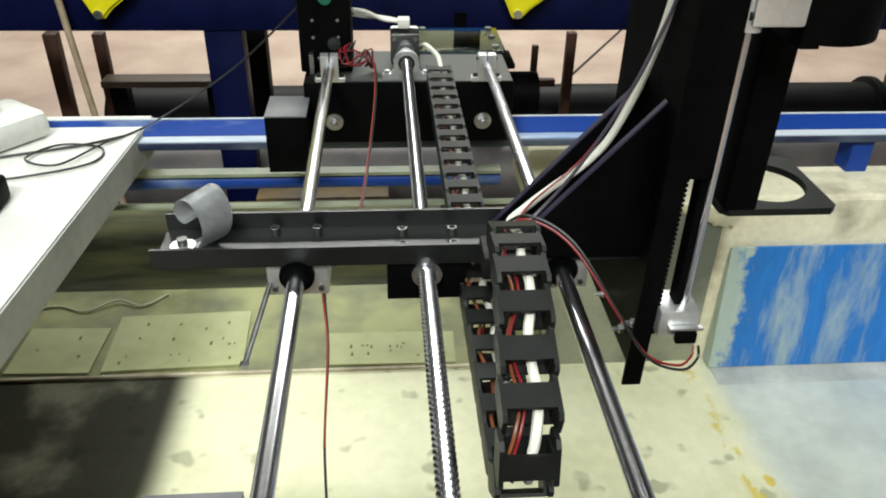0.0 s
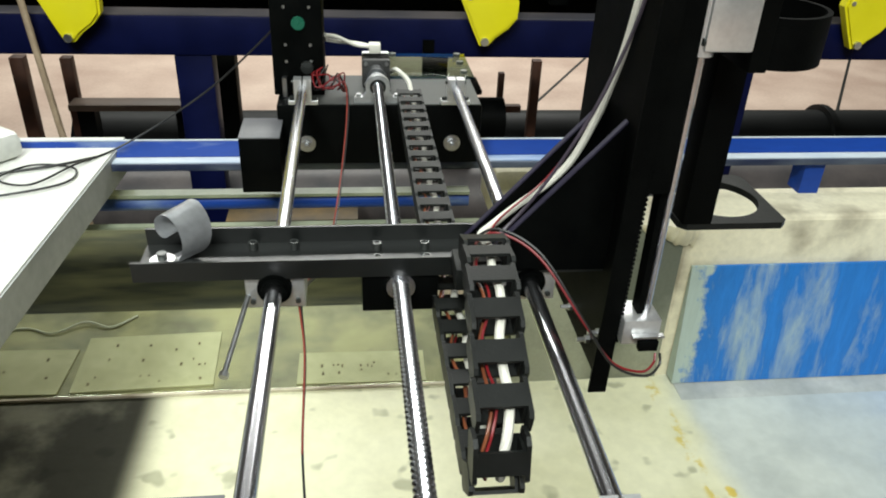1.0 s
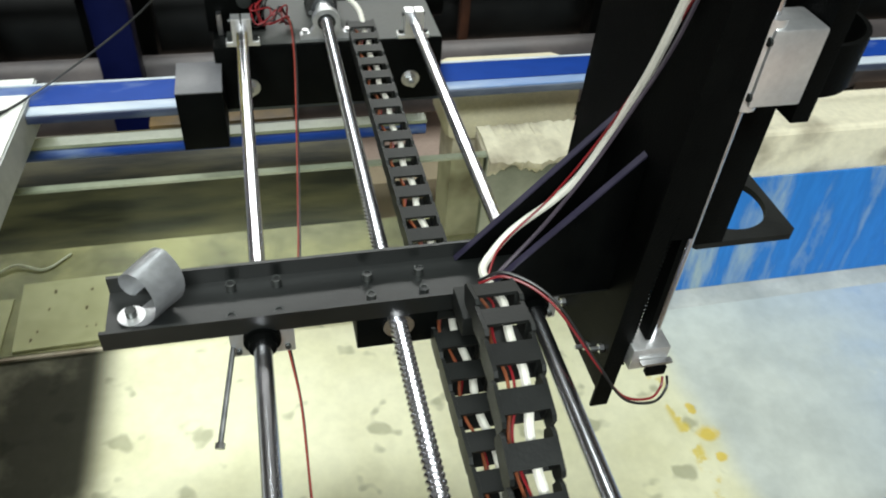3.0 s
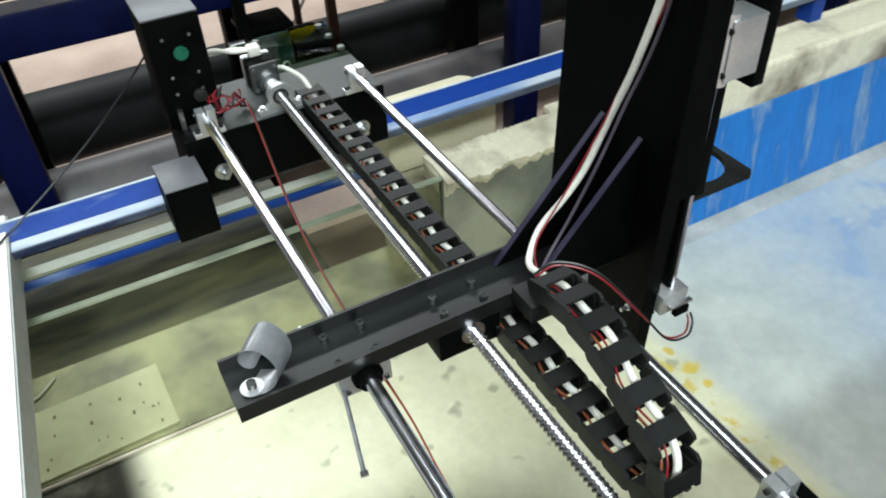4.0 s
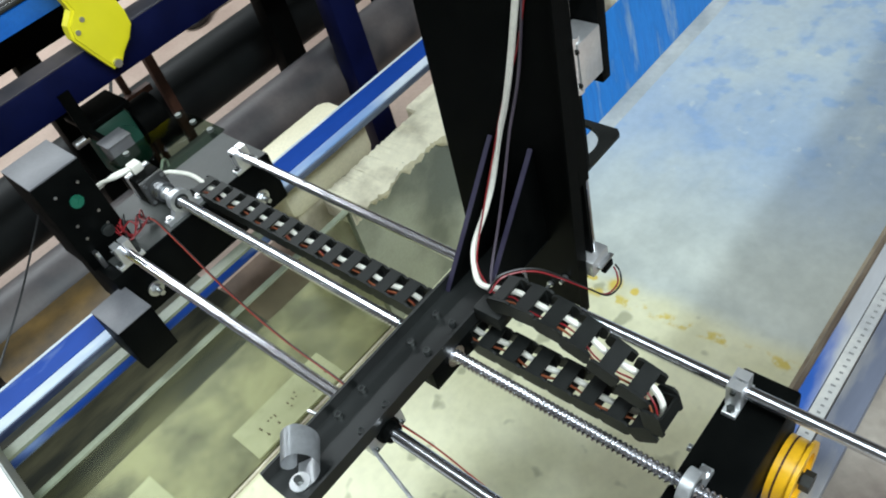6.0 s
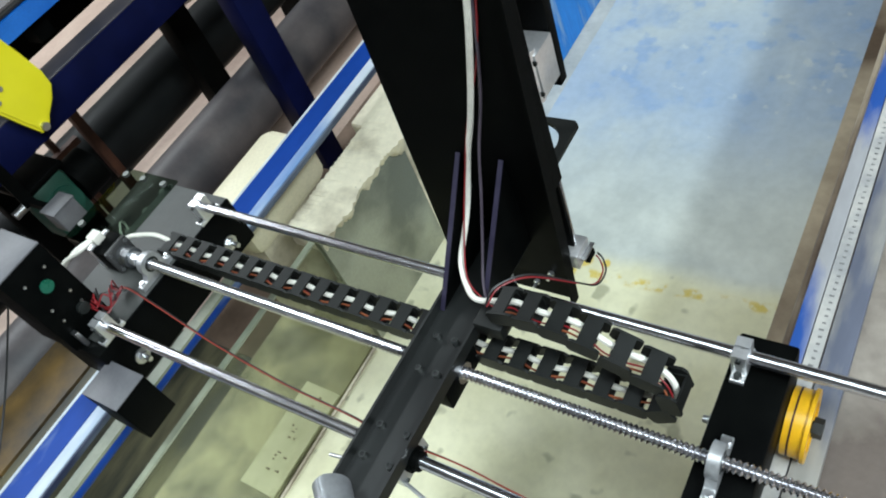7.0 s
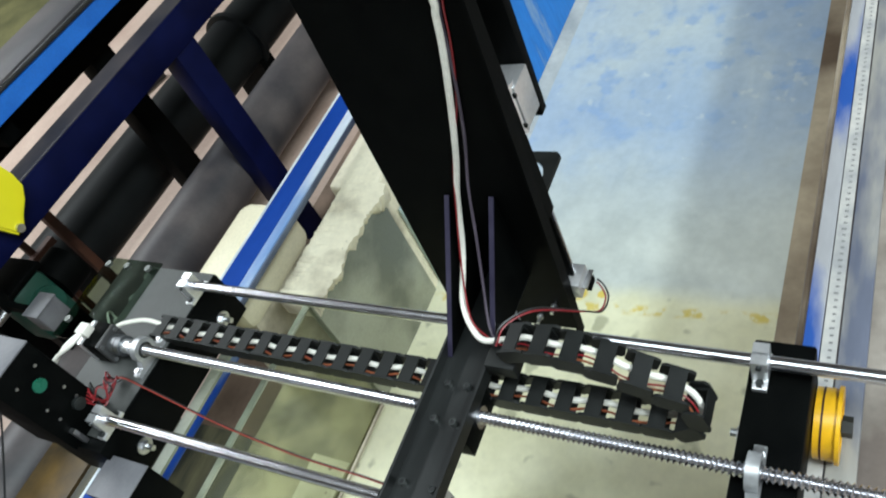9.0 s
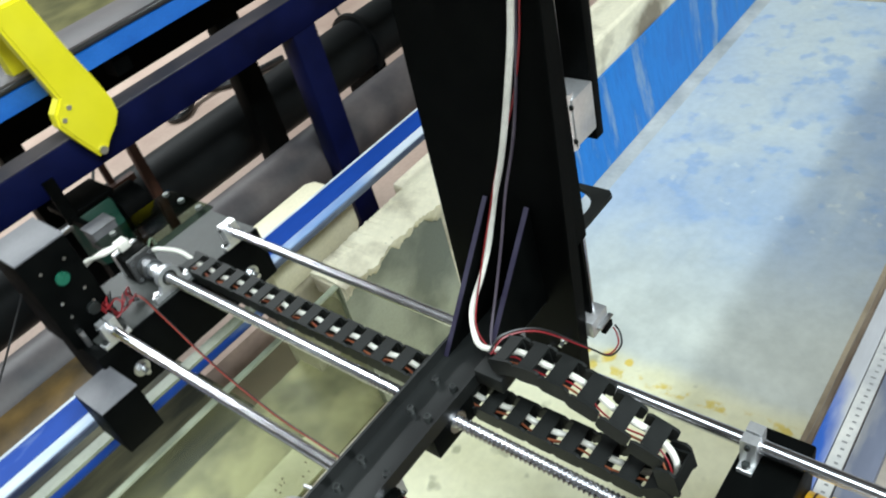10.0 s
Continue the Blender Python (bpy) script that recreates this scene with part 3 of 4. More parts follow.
def annulus(bm, cx, cz, y0, y1, ro, ri, seg=28, a0=0, a1=360):
    vs = []
    full = a1 - a0 == 360
    n = seg if full else seg + 1
    for i in range(n):
        a = radians(a0 + (a1 - a0) * i / seg)
        c, s = math.cos(a), math.sin(a)
        vs.append([bm.verts.new((cx + r * c, y, cz + r * s)) for r, y in ((ro, y0), (ro, y1), (ri, y1), (ri, y0))])
    for i in range(n if full else n - 1):
        p, q = vs[i], vs[(i + 1) % n]
        for k in range(4):
            bm.faces.new((p[k], p[(k + 1) % 4], q[(k + 1) % 4], q[k]))
    return bm


def shaft_support(x, y):
    bm = bmesh.new()
    box(bm, x - 0.021, x + 0.021, y - 0.007, y + 0.007, 0.977, 0.983, bevel=0.0008)
    prism(bm, [(x - 0.0122, 0.983), (x + 0.0122, 0.983), (x + 0.0122, 1.0145), (x + 0.0012, 1.0145), (x + 0.0012, 1.005), (x - 0.0012, 1.005), (x - 0.0012, 1.0145), (x - 0.0122, 1.0145)], "y", y - 0.0075, y + 0.0075)
    p = part("shaft_support", bm, ALU, gan, "clamped aluminium shaft support", smooth=False)
    for s in (-1, 1):
        b = hexhead(bmesh.new(), (x + s * 0.0158, y, 0.983), (0, 0, 1), 0.0042, 0.0045)
        rod(b, (x + s * 0.0158, y, 0.9875), (x + s * 0.0158, y, 0.9877), 0.002, 6)
        part("bolt", b, DARK, p)
    part("clamp_screw", R((x - 0.0155, y, 1.009), (x + 0.0145, y, 1.009), 0.0025, 10), DARK, p)


CAST = mat("cast_grey_zinc", (0.42, 0.43, 0.44), (0.58, 0.59, 0.60), 0.42, 0.7, 50, 0.2)


def pillow(x, y, s):
    """A slim bearing housing: ring, waisted web and two flat feet."""
    bm = bmesh.new()
    annulus(bm, x, 1.0, y - 0.0058, y + 0.0058, 0.0178, 0.0118, 36)
    foot = [(x - 0.034, 0.9772), (x + 0.034, 0.9772), (x + 0.034, 0.9835), (x + 0.022, 0.9850), (x + 0.0165, 0.9925), (x + 0.0122, 0.9895), (x, 0.9862), (x - 0.0122, 0.9895), (x - 0.0165, 0.9925), (x - 0.022, 0.9850), (x - 0.034, 0.9835)]
    prism(bm, foot, "y", y - 0.0056, y + 0.0056)
    p = part("pillow_block", bm, CAST, gan, "cast grey pillow block bearing")
    part("bearing", annulus(bmesh.new(), x, 1.0, y - 0.005, y + 0.005, 0.0117, 0.0082, 32), DARK, p)
    part("inner_ring", annulus(bmesh.new(), x, 1.0, y - 0.0068, y + 0.0068, 0.0081, 0.0066, 32), STEEL, p)
    for k in (-1, 1):
        b = R((x + k * 0.0275, y, 0.9836), (x + k * 0.0275, y, 0.9850), 0.0055, 18)
        hexhead(b, (x + k * 0.0275, y, 0.9850), (0, 0, 1), 0.0042, 0.004)
        part("bolt", b, ZINC, p)


for x in (-S, S):
    part("guide_rail", R((x, -0.60, 1.0), (x, 0.412, 1.0), 0.0070, 28), STEEL, gan, "polished steel guide rail")
    shaft_support(x, 0.40)
    shaft_support(x, -0.385)
bm = bmesh.new()
rings, seg, pitch, sub = [], 20, 0.0054, 6
n = int(1.03 / pitch * sub)
prof = [0.0063 + 0.0012 * math.cos(2 * math.pi * i / sub) for i in range(sub)]
for i in range(n):
    y = -0.62 + i * pitch / sub
    rings.append([bm.verts.new((SX + prof[i % sub] * math.cos(2 * math.pi * k / seg), y + pitch * k / seg, 1.0 + prof[i % sub] * math.sin(2 * math.pi * k / seg))) for k in range(seg)])
for a, b in zip(rings, rings[1:]):
    for k in range(seg - 1):
        bm.faces.new((a[k], a[k + 1], b[k + 1], b[k]))
for i in range(n - sub - 1):
    bm.faces.new((rings[i + sub][0], rings[i][seg - 1], rings[i + 1][seg - 1], rings[i + sub + 1][0]))
part("ball_screw", bm, SCREW, gan, "threaded steel ball screw")
COUPLER = mat("coupler_grey", (0.10, 0.105, 0.11), (0.17, 0.175, 0.18), 0.35, 0.7, 40)
pillow(SX, 0.408, 1)
pillow(SX, -0.395, -1)
cpl = part("coupler", R((SX, 0.443, 1.0), (SX, 0.4645, 1.0), 0.0150, 28), COUPLER, gan, "dark shaft coupler")
part("clamp_ring", R((SX, 0.430, 1.0), (SX, 0.4428, 1.0), 0.0105, 24), ALU, cpl, "aluminium clamp ring")
part("collar", R((SX, 0.417, 1.0), (SX, 0.4298, 1.0), 0.0085, 24), STEEL, cpl)
part("groove", annulus(bmesh.new(), SX, 1.0, 0.452, 0.4535, 0.0153, 0.012, 28), BLACKWIRE, cpl)

# far base: a black box section with a plate, bolts with washers and a smaller box at one side
part("far_base", B(-0.148, 0.150, 0.393, 0.51, 0.885, 0.9765, bevel=0.003), BLACK, gan)
part("base_plate", B(-0.13, 0.148, 0.396, 0.53, 0.9765, 0.977), GREYTOP, gan)
# black boxes' tops paler, lamp light put into the colour; junction box's own grey
LIT_TOP_BOX_GREY = mat("lit_top_and_box_grey", (0.105, 0.105, 0.115), (0.15, 0.15, 0.16), 0.45, 0, 20, 0.1, 200)
for x0, x1, y0, y1 in ((-0.196, -0.140, 0.325, 0.40), (-0.196, -0.132, -0.37, -0.305)):
    sbk = part("side_block", B(x0, x1, y0, y1, 0.872, 0.953, bevel=0.0015), BLACK, gan, "black sheet steel box")
    # added thin top carries the lamplit tone of the black box
    part("lid", B(x0, x1, y0, y1, 0.953, 0.955, bevel=0.0006), LIT_TOP_BOX_GREY, sbk, "added grey top")
for x in (-0.107, 0.107):
    b = R((x, 0.393, 0.918), (x, 0.391, 0.918), 0.0125, 24)
    hexhead(b, (x, 0.391, 0.918), (0, -1, 0), 0.008, 0.006)
    rod(b, (x, 0.385, 0.918), (x, 0.374, 0.918), 0.004, 12)
    part("washer_bolt", b, ZINC, gan, "zinc bolt with a wide washer")
part("near_base", B(-0.135, 0.150, -0.430, -0.372, 0.905, 0.9765, bevel=0.003), BLACK, gan)
b = R((0.06, -0.371, 0.94), (0.06, -0.360, 0.94), 0.004, 12)
hexhead(b, (0.06, -0.372, 0.94), (0, 1, 0), 0.007, 0.006)
part("stud", b, ZINC, gan)


def wheel(x, y0, y1, z, side):
    w = part("wheel", annulus(bmesh.new(), x, z, y0, y1, 0.037, 0.009, 40), AMBER, gan, "yellow grooved plastic wheel")
    part("rim_flange", annulus(bmesh.new(), x, z, y0 - 0.004 if side < 0 else y1, y0 if side < 0 else y1 + 0.004, 0.040, 0.028, 40), AMBER, w)
    part("groove", annulus(bmesh.new(), x, z, y1 - 0.008, y1 - 0.006, 0.0374, 0.03, 40), RUST, w)
    a = R((x, y0 - 0.012, z), (x, y1 + 0.02, z), 0.0065, 12)
    hexhead(a, (x, y0 - 0.014, z), (0, 1, 0), 0.011, 0.010)
    part("axle", a, DARK, w)


wheel(0.108, -0.4515, -0.4315, 0.898, -1)
wheel(-0.10, -0.4515, -0.4315, 0.898, -1)
wheel(0.10, 0.440, 0.462, 0.908, 1)
wheel(-0.10, 0.440, 0.462, 0.908, 1)

# motor
mo = thing("stepper_motor", "square black stepper motor with grey end caps and a white plug", "motor", (SX, 0.47, 0.977))
part("body", B(SX - 0.021, SX + 0.021, 0.474, 0.503, 0.9775, 1.0215, bevel=0.003), BLACK, mo)
part("front_cap", B(SX - 0.0211, SX + 0.0211, 0.466, 0.474, 0.9775, 1.0217, bevel=0.003), mat("motor_cap", (0.05, 0.05, 0.05), (0.08, 0.08, 0.08), 0.4, 0.4), mo)
part("rear_cap", B(SX - 0.0211, SX + 0.0211, 0.503, 0.515, 0.9775, 1.0217, bevel=0.003), ALU, mo, "bare aluminium end cap")
part("plug", B(SX - 0.010, SX + 0.008, 0.495, 0.514, 1.0217, 1.036, bevel=0.002), WHITECABLE, mo, "white cable plug")
for sx in (-1, 1):
    for sz in (-1, 1):
        part("corner_screw", R((SX + sx * 0.0155, 0.4645, 0.9995 + sz * 0.0155), (SX + sx * 0.0155, 0.4665, 0.9995 + sz * 0.0155), 0.003, 12), ZINC, mo)

# control box
cb = thing("control_box", "tall black metal control box with a green lamp", "control box", (-0.117, 0.47, 0.977))
part("case", B(-0.153, -0.080, 0.434, 0.520, 0.9775, 1.1325, bevel=0.002), BLACK, cb)
# added top plate: lamp light on the black case, as paler grey
part("lid", B(-0.153, -0.080, 0.434, 0.520, 1.1325, 1.135, bevel=0.0008), LIT_TOP_BOX_GREY, cb, "added grey top")
part("lamp", R((-0.114, 0.4342, 1.083), (-0.114, 0.4312, 1.083), 0.0095, 24), GREEN, cb, "dark green round lamp")
part("knob", R((-0.104, 0.4342, 1.02), (-0.104, 0.428, 1.02), 0.009, 24), DARK, cb, "small grey knob")
for x in (-0.133, -0.098):
    for z in (1.105, 1.052, 1.028):
        part("rivet", R((x, 0.4342, z), (x, 0.4328, z), 0.0022, 10), ZINC, cb)
part("bracket", B(-0.140, -0.134, 0.425, 0.434, 0.9775, 1.006), ZINC, cb)

# green pump on the grey pipe
gb = thing("pump", "dark green pump casing sitting on the grey pipe", "pump", (0.26, 1.45, 0.41))
g = B(0.195, 0.320, 1.40, 1.50, 0.46, 0.645, bevel=0.03)
rod(g, (0.258, 1.392, 0.56), (0.258, 1.40, 0.56), 0.05, 28)
part("casing", g, OLIVE, gb)
part("lid", B(0.188, 0.326, 1.395, 1.52, 0.645, 0.66, bevel=0.004), BLACK, gb, "black lid")
part("motor_end", R((0.320, 1.45, 0.555), (0.40, 1.45, 0.555), 0.062, 28), BLACK, gb, "black motor end")
part("foot", B(0.21, 0.31, 1.415, 1.465, 0.404, 0.465), BLACK, gb)
part("pipe_stub", R((0.15, 1.43, 0.62), (0.19, 1.43, 0.62), 0.012, 14), ZINC, gb, "bare pipe stub")
jb = thing("junction_box", "small grey metal box on an arm from the beam", "junction box", (0.155, 1.25, 0.78))
part("case", B(0.125, 0.185, 1.075, 1.125, 0.70, 0.755, bevel=0.003), LIT_TOP_BOX_GREY, jb)
part("lid", B(0.123, 0.187, 1.073, 1.127, 0.755, 0.759, bevel=0.001), LIT_TOP_BOX_GREY, jb, "added grey top")
part("arm", B(0.148, 0.162, 1.125, 1.2497, 0.715, 0.735), BLACK, jb)
part("arm_plate", B(0.140, 0.170, 1.2450, 1.2498, 0.715, 0.84), BLACK, jb)
# acrylic plate behind the base
SCREWSTEEL = mat("dull_bolt", (0.10, 0.11, 0.10), (0.18, 0.19, 0.18), 0.45, 0.6, 40)
ac = thing("acrylic_plate", "clear greenish acrylic plate bolted behind the base", "plate", (0.08, 0.56, 0.98))
part("sheet", B(0.0, 0.155, 0.512, 0.64, 0.9772, 0.9812, bevel=0.0008), ACRYL, ac).visible_shadow = False
for x, y in ((0.02, 0.53), (0.140, 0.53), (0.140, 0.58), (0.140, 0.625), (0.03, 0.625)):
    bolt = hexhead(bmesh.new(), (x, y, 0.9812), (0, 0, 1), 0.006, 0.005)
    part("bolt", bolt, SCREWSTEEL, ac)
cream = thing("cream_block", "cream rounded plastic block beside the rim", "block", (0.33, 0.56, 0))
part("body", B(0.20, 0.44, 0.53, 0.655, 0.70, 0.81, bevel=0.025), mat("cream_plastic", (0.66, 0.60, 0.42), (0.76, 0.7, 0.52), 0.5, 0, 6), cream)
part("stand", B(0.22, 0.42, 0.55, 0.64, 0.0, 0.70), CONCRETE, cream)

# ---- carriage on the rails ----
Y0, Y1 = -0.123, -0.062
SCREWHEAD = mat("oiled_screw_head", (0.05, 0.055, 0.055), (0.10, 0.105, 0.10), 0.3, 0.6, 60)
car = thing("carriage", "black channel carriage with bearings, column and gussets", "carriage", (0, -0.09, 1.0))
ch = bmesh.new()
prism(ch, [(Y0, 1.0275), (Y0, 1.0095), (Y1, 1.0095), (Y1, 1.0275), (Y1 - 0.003, 1.0275), (Y1 - 0.003, 1.0122), (Y0 + 0.003, 1.0122), (Y0 + 0.003, 1.0275)], "x", -0.224, 0.1755)
CHANNEL = mat("black_channel_paint", (0.004, 0.005, 0.005), (0.008, 0.0095, 0.009), 0.40, 0, 12, 0.05, 300, spec=0.75)
part("channel", ch, CHANNEL, car, smooth=False)
for x in (-0.131, -0.095, -0.022, 0.021):
    for y in ((-0.0755, -0.1105) if x < -0.05 else (-0.0808, -0.1042)):
        head = R((x, y, 1.0122), (x, y, 1.0180), 0.0041, 20)
        screw = part("cap_screw", head, SCREWHEAD, car)
        rim = annulus(bmesh.new(), 0, 0, 0.0, 0.0012, 0.0041, 0.0025, 20)
        for v in rim.verts:
            v.co = Vector((x + v.co.x, y + v.co.z, 1.0180 + v.co.y))
        part("socket_rim", rim, SCREWHEAD, screw)
        part("socket", R((x, y, 1.0180), (x, y, 1.0183), 0.0023, 6), BLACKWIRE, screw)
for x in (-S, S):
    h = part("bearing_block", B(x - 0.025, x + 0.025, -0.118, -0.066, 0.978, 1.0093, bevel=0.001), ALU, car, "aluminium bearing block")
    part("bearing", annulus(bmesh.new(), x, 0.9995, -0.131, -0.05, 0.0108, 0.0066), BLACK, h)
    part("seal", annulus(bmesh.new(), x, 0.9995, -0.124, -0.1181, 0.0145, 0.0107), BLACK, h, "round black seal")
    for sx in (-1, 1):
        part("block_screw", R((x + sx * 0.019, -0.1181, 0.985), (x + sx * 0.019, -0.1205, 0.985), 0.0024, 12), SCREWHEAD, h)
nut = part("nut_block", B(SX - 0.033, SX + 0.033, -0.120, -0.065, 0.972, 1.0093, bevel=0.001), BLACK, car)
part("ball_nut", annulus(bmesh.new(), SX, 1.0, -0.126, -0.120, 0.0125, 0.0062), STEEL, nut)
b = R((-0.133, -0.118, 0.990), (-0.147, -0.185, 0.962), 0.0022, 10)
rod(b, (-0.147, -0.185, 0.962), (-0.1478, -0.189, 0.9604), 0.004, 6)
part("long_bolt", b, ZINC, car, "long zinc bolt")
part("long_bolt", R((-0.133, -0.066, 0.992), (-0.138, -0.020, 0.985), 0.0022, 10), ZINC, car, "long zinc bolt")
# highlight along the black gussets' sloping edges, put into a purple grey strip
GUSSET_HIGHLIGHT = mat("gusset_edge_highlight", (0.020, 0.017, 0.036), (0.034, 0.03, 0.055), 0.4, 0, 20)
for y in (-0.064, -0.1255):
    g = bmesh.new()
    prism(g, [(0.056, 1.0125), (0.1758, 1.0125), (0.1758, 1.1485)], "y", y - 0.0025 + (0.004 if y < -0.1 else -0.004), y + 0.0025 + (0.004 if y < -0.1 else -0.004))
    gu = part("gusset", g, BLACK, car, smooth=False)
    e = prism(bmesh.new(), [(0.0548, 1.0132), (0.0558, 1.0125), (0.1758, 1.1482), (0.1750, 1.1497)], "y", y - 0.0028 + (0.004 if y < -0.1 else -0.004), y + 0.0028 + (0.004 if y < -0.1 else -0.004))
    part("edge_highlight", e, GUSSET_HIGHLIGHT, gu, "gusset edge highlight put in as purple grey", smooth=False)
col = bmesh.new()
prism(col, [(-0.163, 0.908), (0.012, 0.908), (-0.030, 1.95), (-0.205, 1.95)], "x", 0.176, 0.180)
part("column_web", col, BLACK, car, "wide black column plate", smooth=False)
part("column_flange", prism(bmesh.new(), [(-0.166, 0.908), (-0.1633, 0.908), (-0.2053, 1.95), (-0.208, 1.95)], "x", 0.164, 0.180), BLACK, car, smooth=False)
bm = bmesh.new()
for i in range(40):
    z = 0.965 + i * 0.0042
    yy = -0.166 - 0.0403 * (z - 0.908)
    box(bm, 0.1802, 0.1822, yy, yy + 0.005, z, z + 0.0022)
tagged(part("rack_teeth", bm, BLACK, car, smooth=False), kind="stuff")
for y, z in ((-0.055, 0.925), (-0.115, 0.929), (-0.14, 0.955), (-0.06, 0.99)):
    b = hexhead(bmesh.new(), (0.176, y, z), (-1, 0, 0), 0.0042, 0.004)
    rod(b, (0.172, y, z), (0.164, y, z), 0.0022, 10)
    part("nut", b, ZINC, car)

# vertical slide
zs = thing("vertical_slide", "vertical slide with a steel rod, aluminium blocks and a black arm", "slide", (0.205, -0.16, 0.98))
zb = part("lower_block", B(0.1805, 0.213, -0.178, -0.146, 0.970, 0.994, bevel=0.001), ALU, zs)
part("micro_switch", B(0.194, 0.211, -0.185, -0.1785, 0.967, 0.977, bevel=0.001), BLACK, zb, "small black limit switch")
part("switch_plate", B(0.188, 0.215, -0.184, -0.1785, 0.9795, 0.9815), ZINC, zb)
part("guide_rod", R((0.203, -0.164, 0.992), (0.203, -0.172, 1.95), 0.0036, 20), STEEL, zs)
part("guide_bar", B(0.1938, 0.1985, -0.169, -0.155, 0.995, 1.11), BLACK, zs)
part("guide_bar", B(0.1805, 0.1985, -0.174, -0.152, 1.11, 1.95), BLACK, zs)
sl = part("slider_block", B(0.200, 0.236, -0.178, -0.148, 1.220, 1.272, bevel=0.002), ALU, zs, "aluminium slider block")
part("bearing_tube", R((0.203, -0.168, 1.216), (0.203, -0.168, 1.277), 0.008, 20), ALU, sl)
for z in (1.227, 1.264):
    part("block_screw", R((0.2002, -0.176, z), (0.1985, -0.176, z), 0.0028, 12), DARK, sl)
part("slide_plate", B(0.2365, 0.250, -0.176, -0.131, 1.205, 1.95, bevel=0.001), BLACK, zs)
part("arm", B(0.236, 0.262, -0.130, -0.105, 1.0585, 1.95, bevel=0.001), BLACK, zs)
rp = bmesh.new()
c, h, rr, n = (0.284, -0.080), 0.049, 0.037, 48
out, inn = [], []
for i in range(n):
    a = 2 * math.pi * (i + 0.5) / n
    k = h / max(abs(math.cos(a)), abs(math.sin(a)))
    out.append((c[0] + k * math.cos(a), c[1] + k * math.sin(a)))
    inn.append((c[0] + 0.004 + rr * math.cos(a), c[1] + rr * math.sin(a)))
L = [[rp.verts.new((*p, z)) for p in ring] for ring in (out, inn) for z in (1.0525, 1.0585)]
for i in range(n):
    j = (i + 1) % n
    for a, b in ((0, 1), (1, 3), (3, 2), (2, 0)):
        rp.faces.new((L[a][i], L[a][j], L[b][j], L[b][i]))
part("ring_plate", rp, PLASTIC, zs, "black square plate with a round hole", smooth=False)
cup = annulus(bmesh.new(), 0.294, -0.085, 0, 0.040, 0.045, 0.041, 40)
for v in cup.verts:
    v.co = Vector((v.co.x, v.co.z, 1.192 + v.co.y))
part("ring_clamp", cup, BLACK, zs, "black round clamp")

# silver tape ring standing on the channel
tr = thing("tape_strip", "curled strip of silver tape under a bolt and washer", "tape", (-0.2, -0.09, 1.0145))
bm = bmesh.new()
ctl = [(-0.214, 1.0153), (-0.202, 1.0154), (-0.187, 1.0165), (-0.175, 1.024), (-0.171, 1.037), (-0.177, 1.050), (-0.190, 1.0585), (-0.203, 1.0595), (-0.213, 1.052), (-0.2135, 1.042), (-0.206, 1.0355), (-0.197, 1.0375), (-0.194, 1.045)]
pts = []
for i in range(1, len(ctl) - 1):
    for k in range(3):
        t = k / 3
        w = [0.5 * (1 - t) ** 2, 0.5 + t - t * t, 0.5 * t * t]
        pts.append(tuple(sum(w[n] * ctl[i - 1 + n][c] for n in range(3)) for c in (0, 1)))
lay = []
for e in (0, 1):
    row = []
    for i, (x, z) in enumerate(pts):
        lift = min(1, max(0, i - 3) / 14)
        row.append(bm.verts.new((x + 0.004 * e, -0.108 + 0.030 * e + 0.012 * lift + 0.1 * (x + 0.2), z + 0.004 * e * lift)))
    lay.append(row)
for i in range(len(pts) - 1):
    bm.faces.new((lay[0][i], lay[0][i + 1], lay[1][i + 1], lay[1][i]))
bmesh.ops.solidify(bm, geom=bm.faces[:], thickness=0.0008)
bmesh.ops.transform(bm, matrix=Matrix.Translation((-0.196, -0.094, -0.0022)) @ Matrix.Rotation(radians(-38), 4, "Z") @ Matrix.Diagonal((0.82, 1, 1, 1)) @ Matrix.Translation((0.196, 0.094, 0)), verts=bm.verts)
part("strip", bm, TAPE, tr)
b = R((-0.205, -0.095, 1.0138), (-0.205, -0.095, 1.0150), 0.0105, 24)
part("washer", b, ALU, tr)
part("bolt", R((-0.205, -0.095, 1.0150), (-0.205, -0.095, 1.0213), 0.0042, 20), SCREWHEAD, tr)

# ---- cable chain ----
CX, PITCH, RB, ZL = 0.0435, 0.0325, 0.030, 0.9795
chain_thing = thing("cable_chain", "black plastic cable chain looping back over itself", "cable chain", (CX, 0.4, 0.977))


def chain_at(s):
    """Place and direction (in y, z) at length s along the chain."""
    y_far, y_near = 0.415, -0.312
    a = y_far - y_near
    if s < a:
        return y_far - s, ZL, -1.0, 0.0
    s -= a
    arc = math.pi * RB
    if s < arc:
        t = s / RB
        return y_near - RB * math.sin(t), ZL + RB * (1 - math.cos(t)), -math.cos(t), math.sin(t)
    s -= arc
    u = s / 0.172
    return y_near + 0.167 * u, ZL + 2 * RB + 0.027 * math.sin(0.85 * math.pi * u), 1.0, 0.43 * math.cos(0.85 * math.pi * u)


def chain_x(s):
    """The upper run drifts sideways to its fixing on the channel."""
    d = s - (0.727 + math.pi * RB * 0.5)
    return CX + max(0.0, min(0.016, d * 0.08))


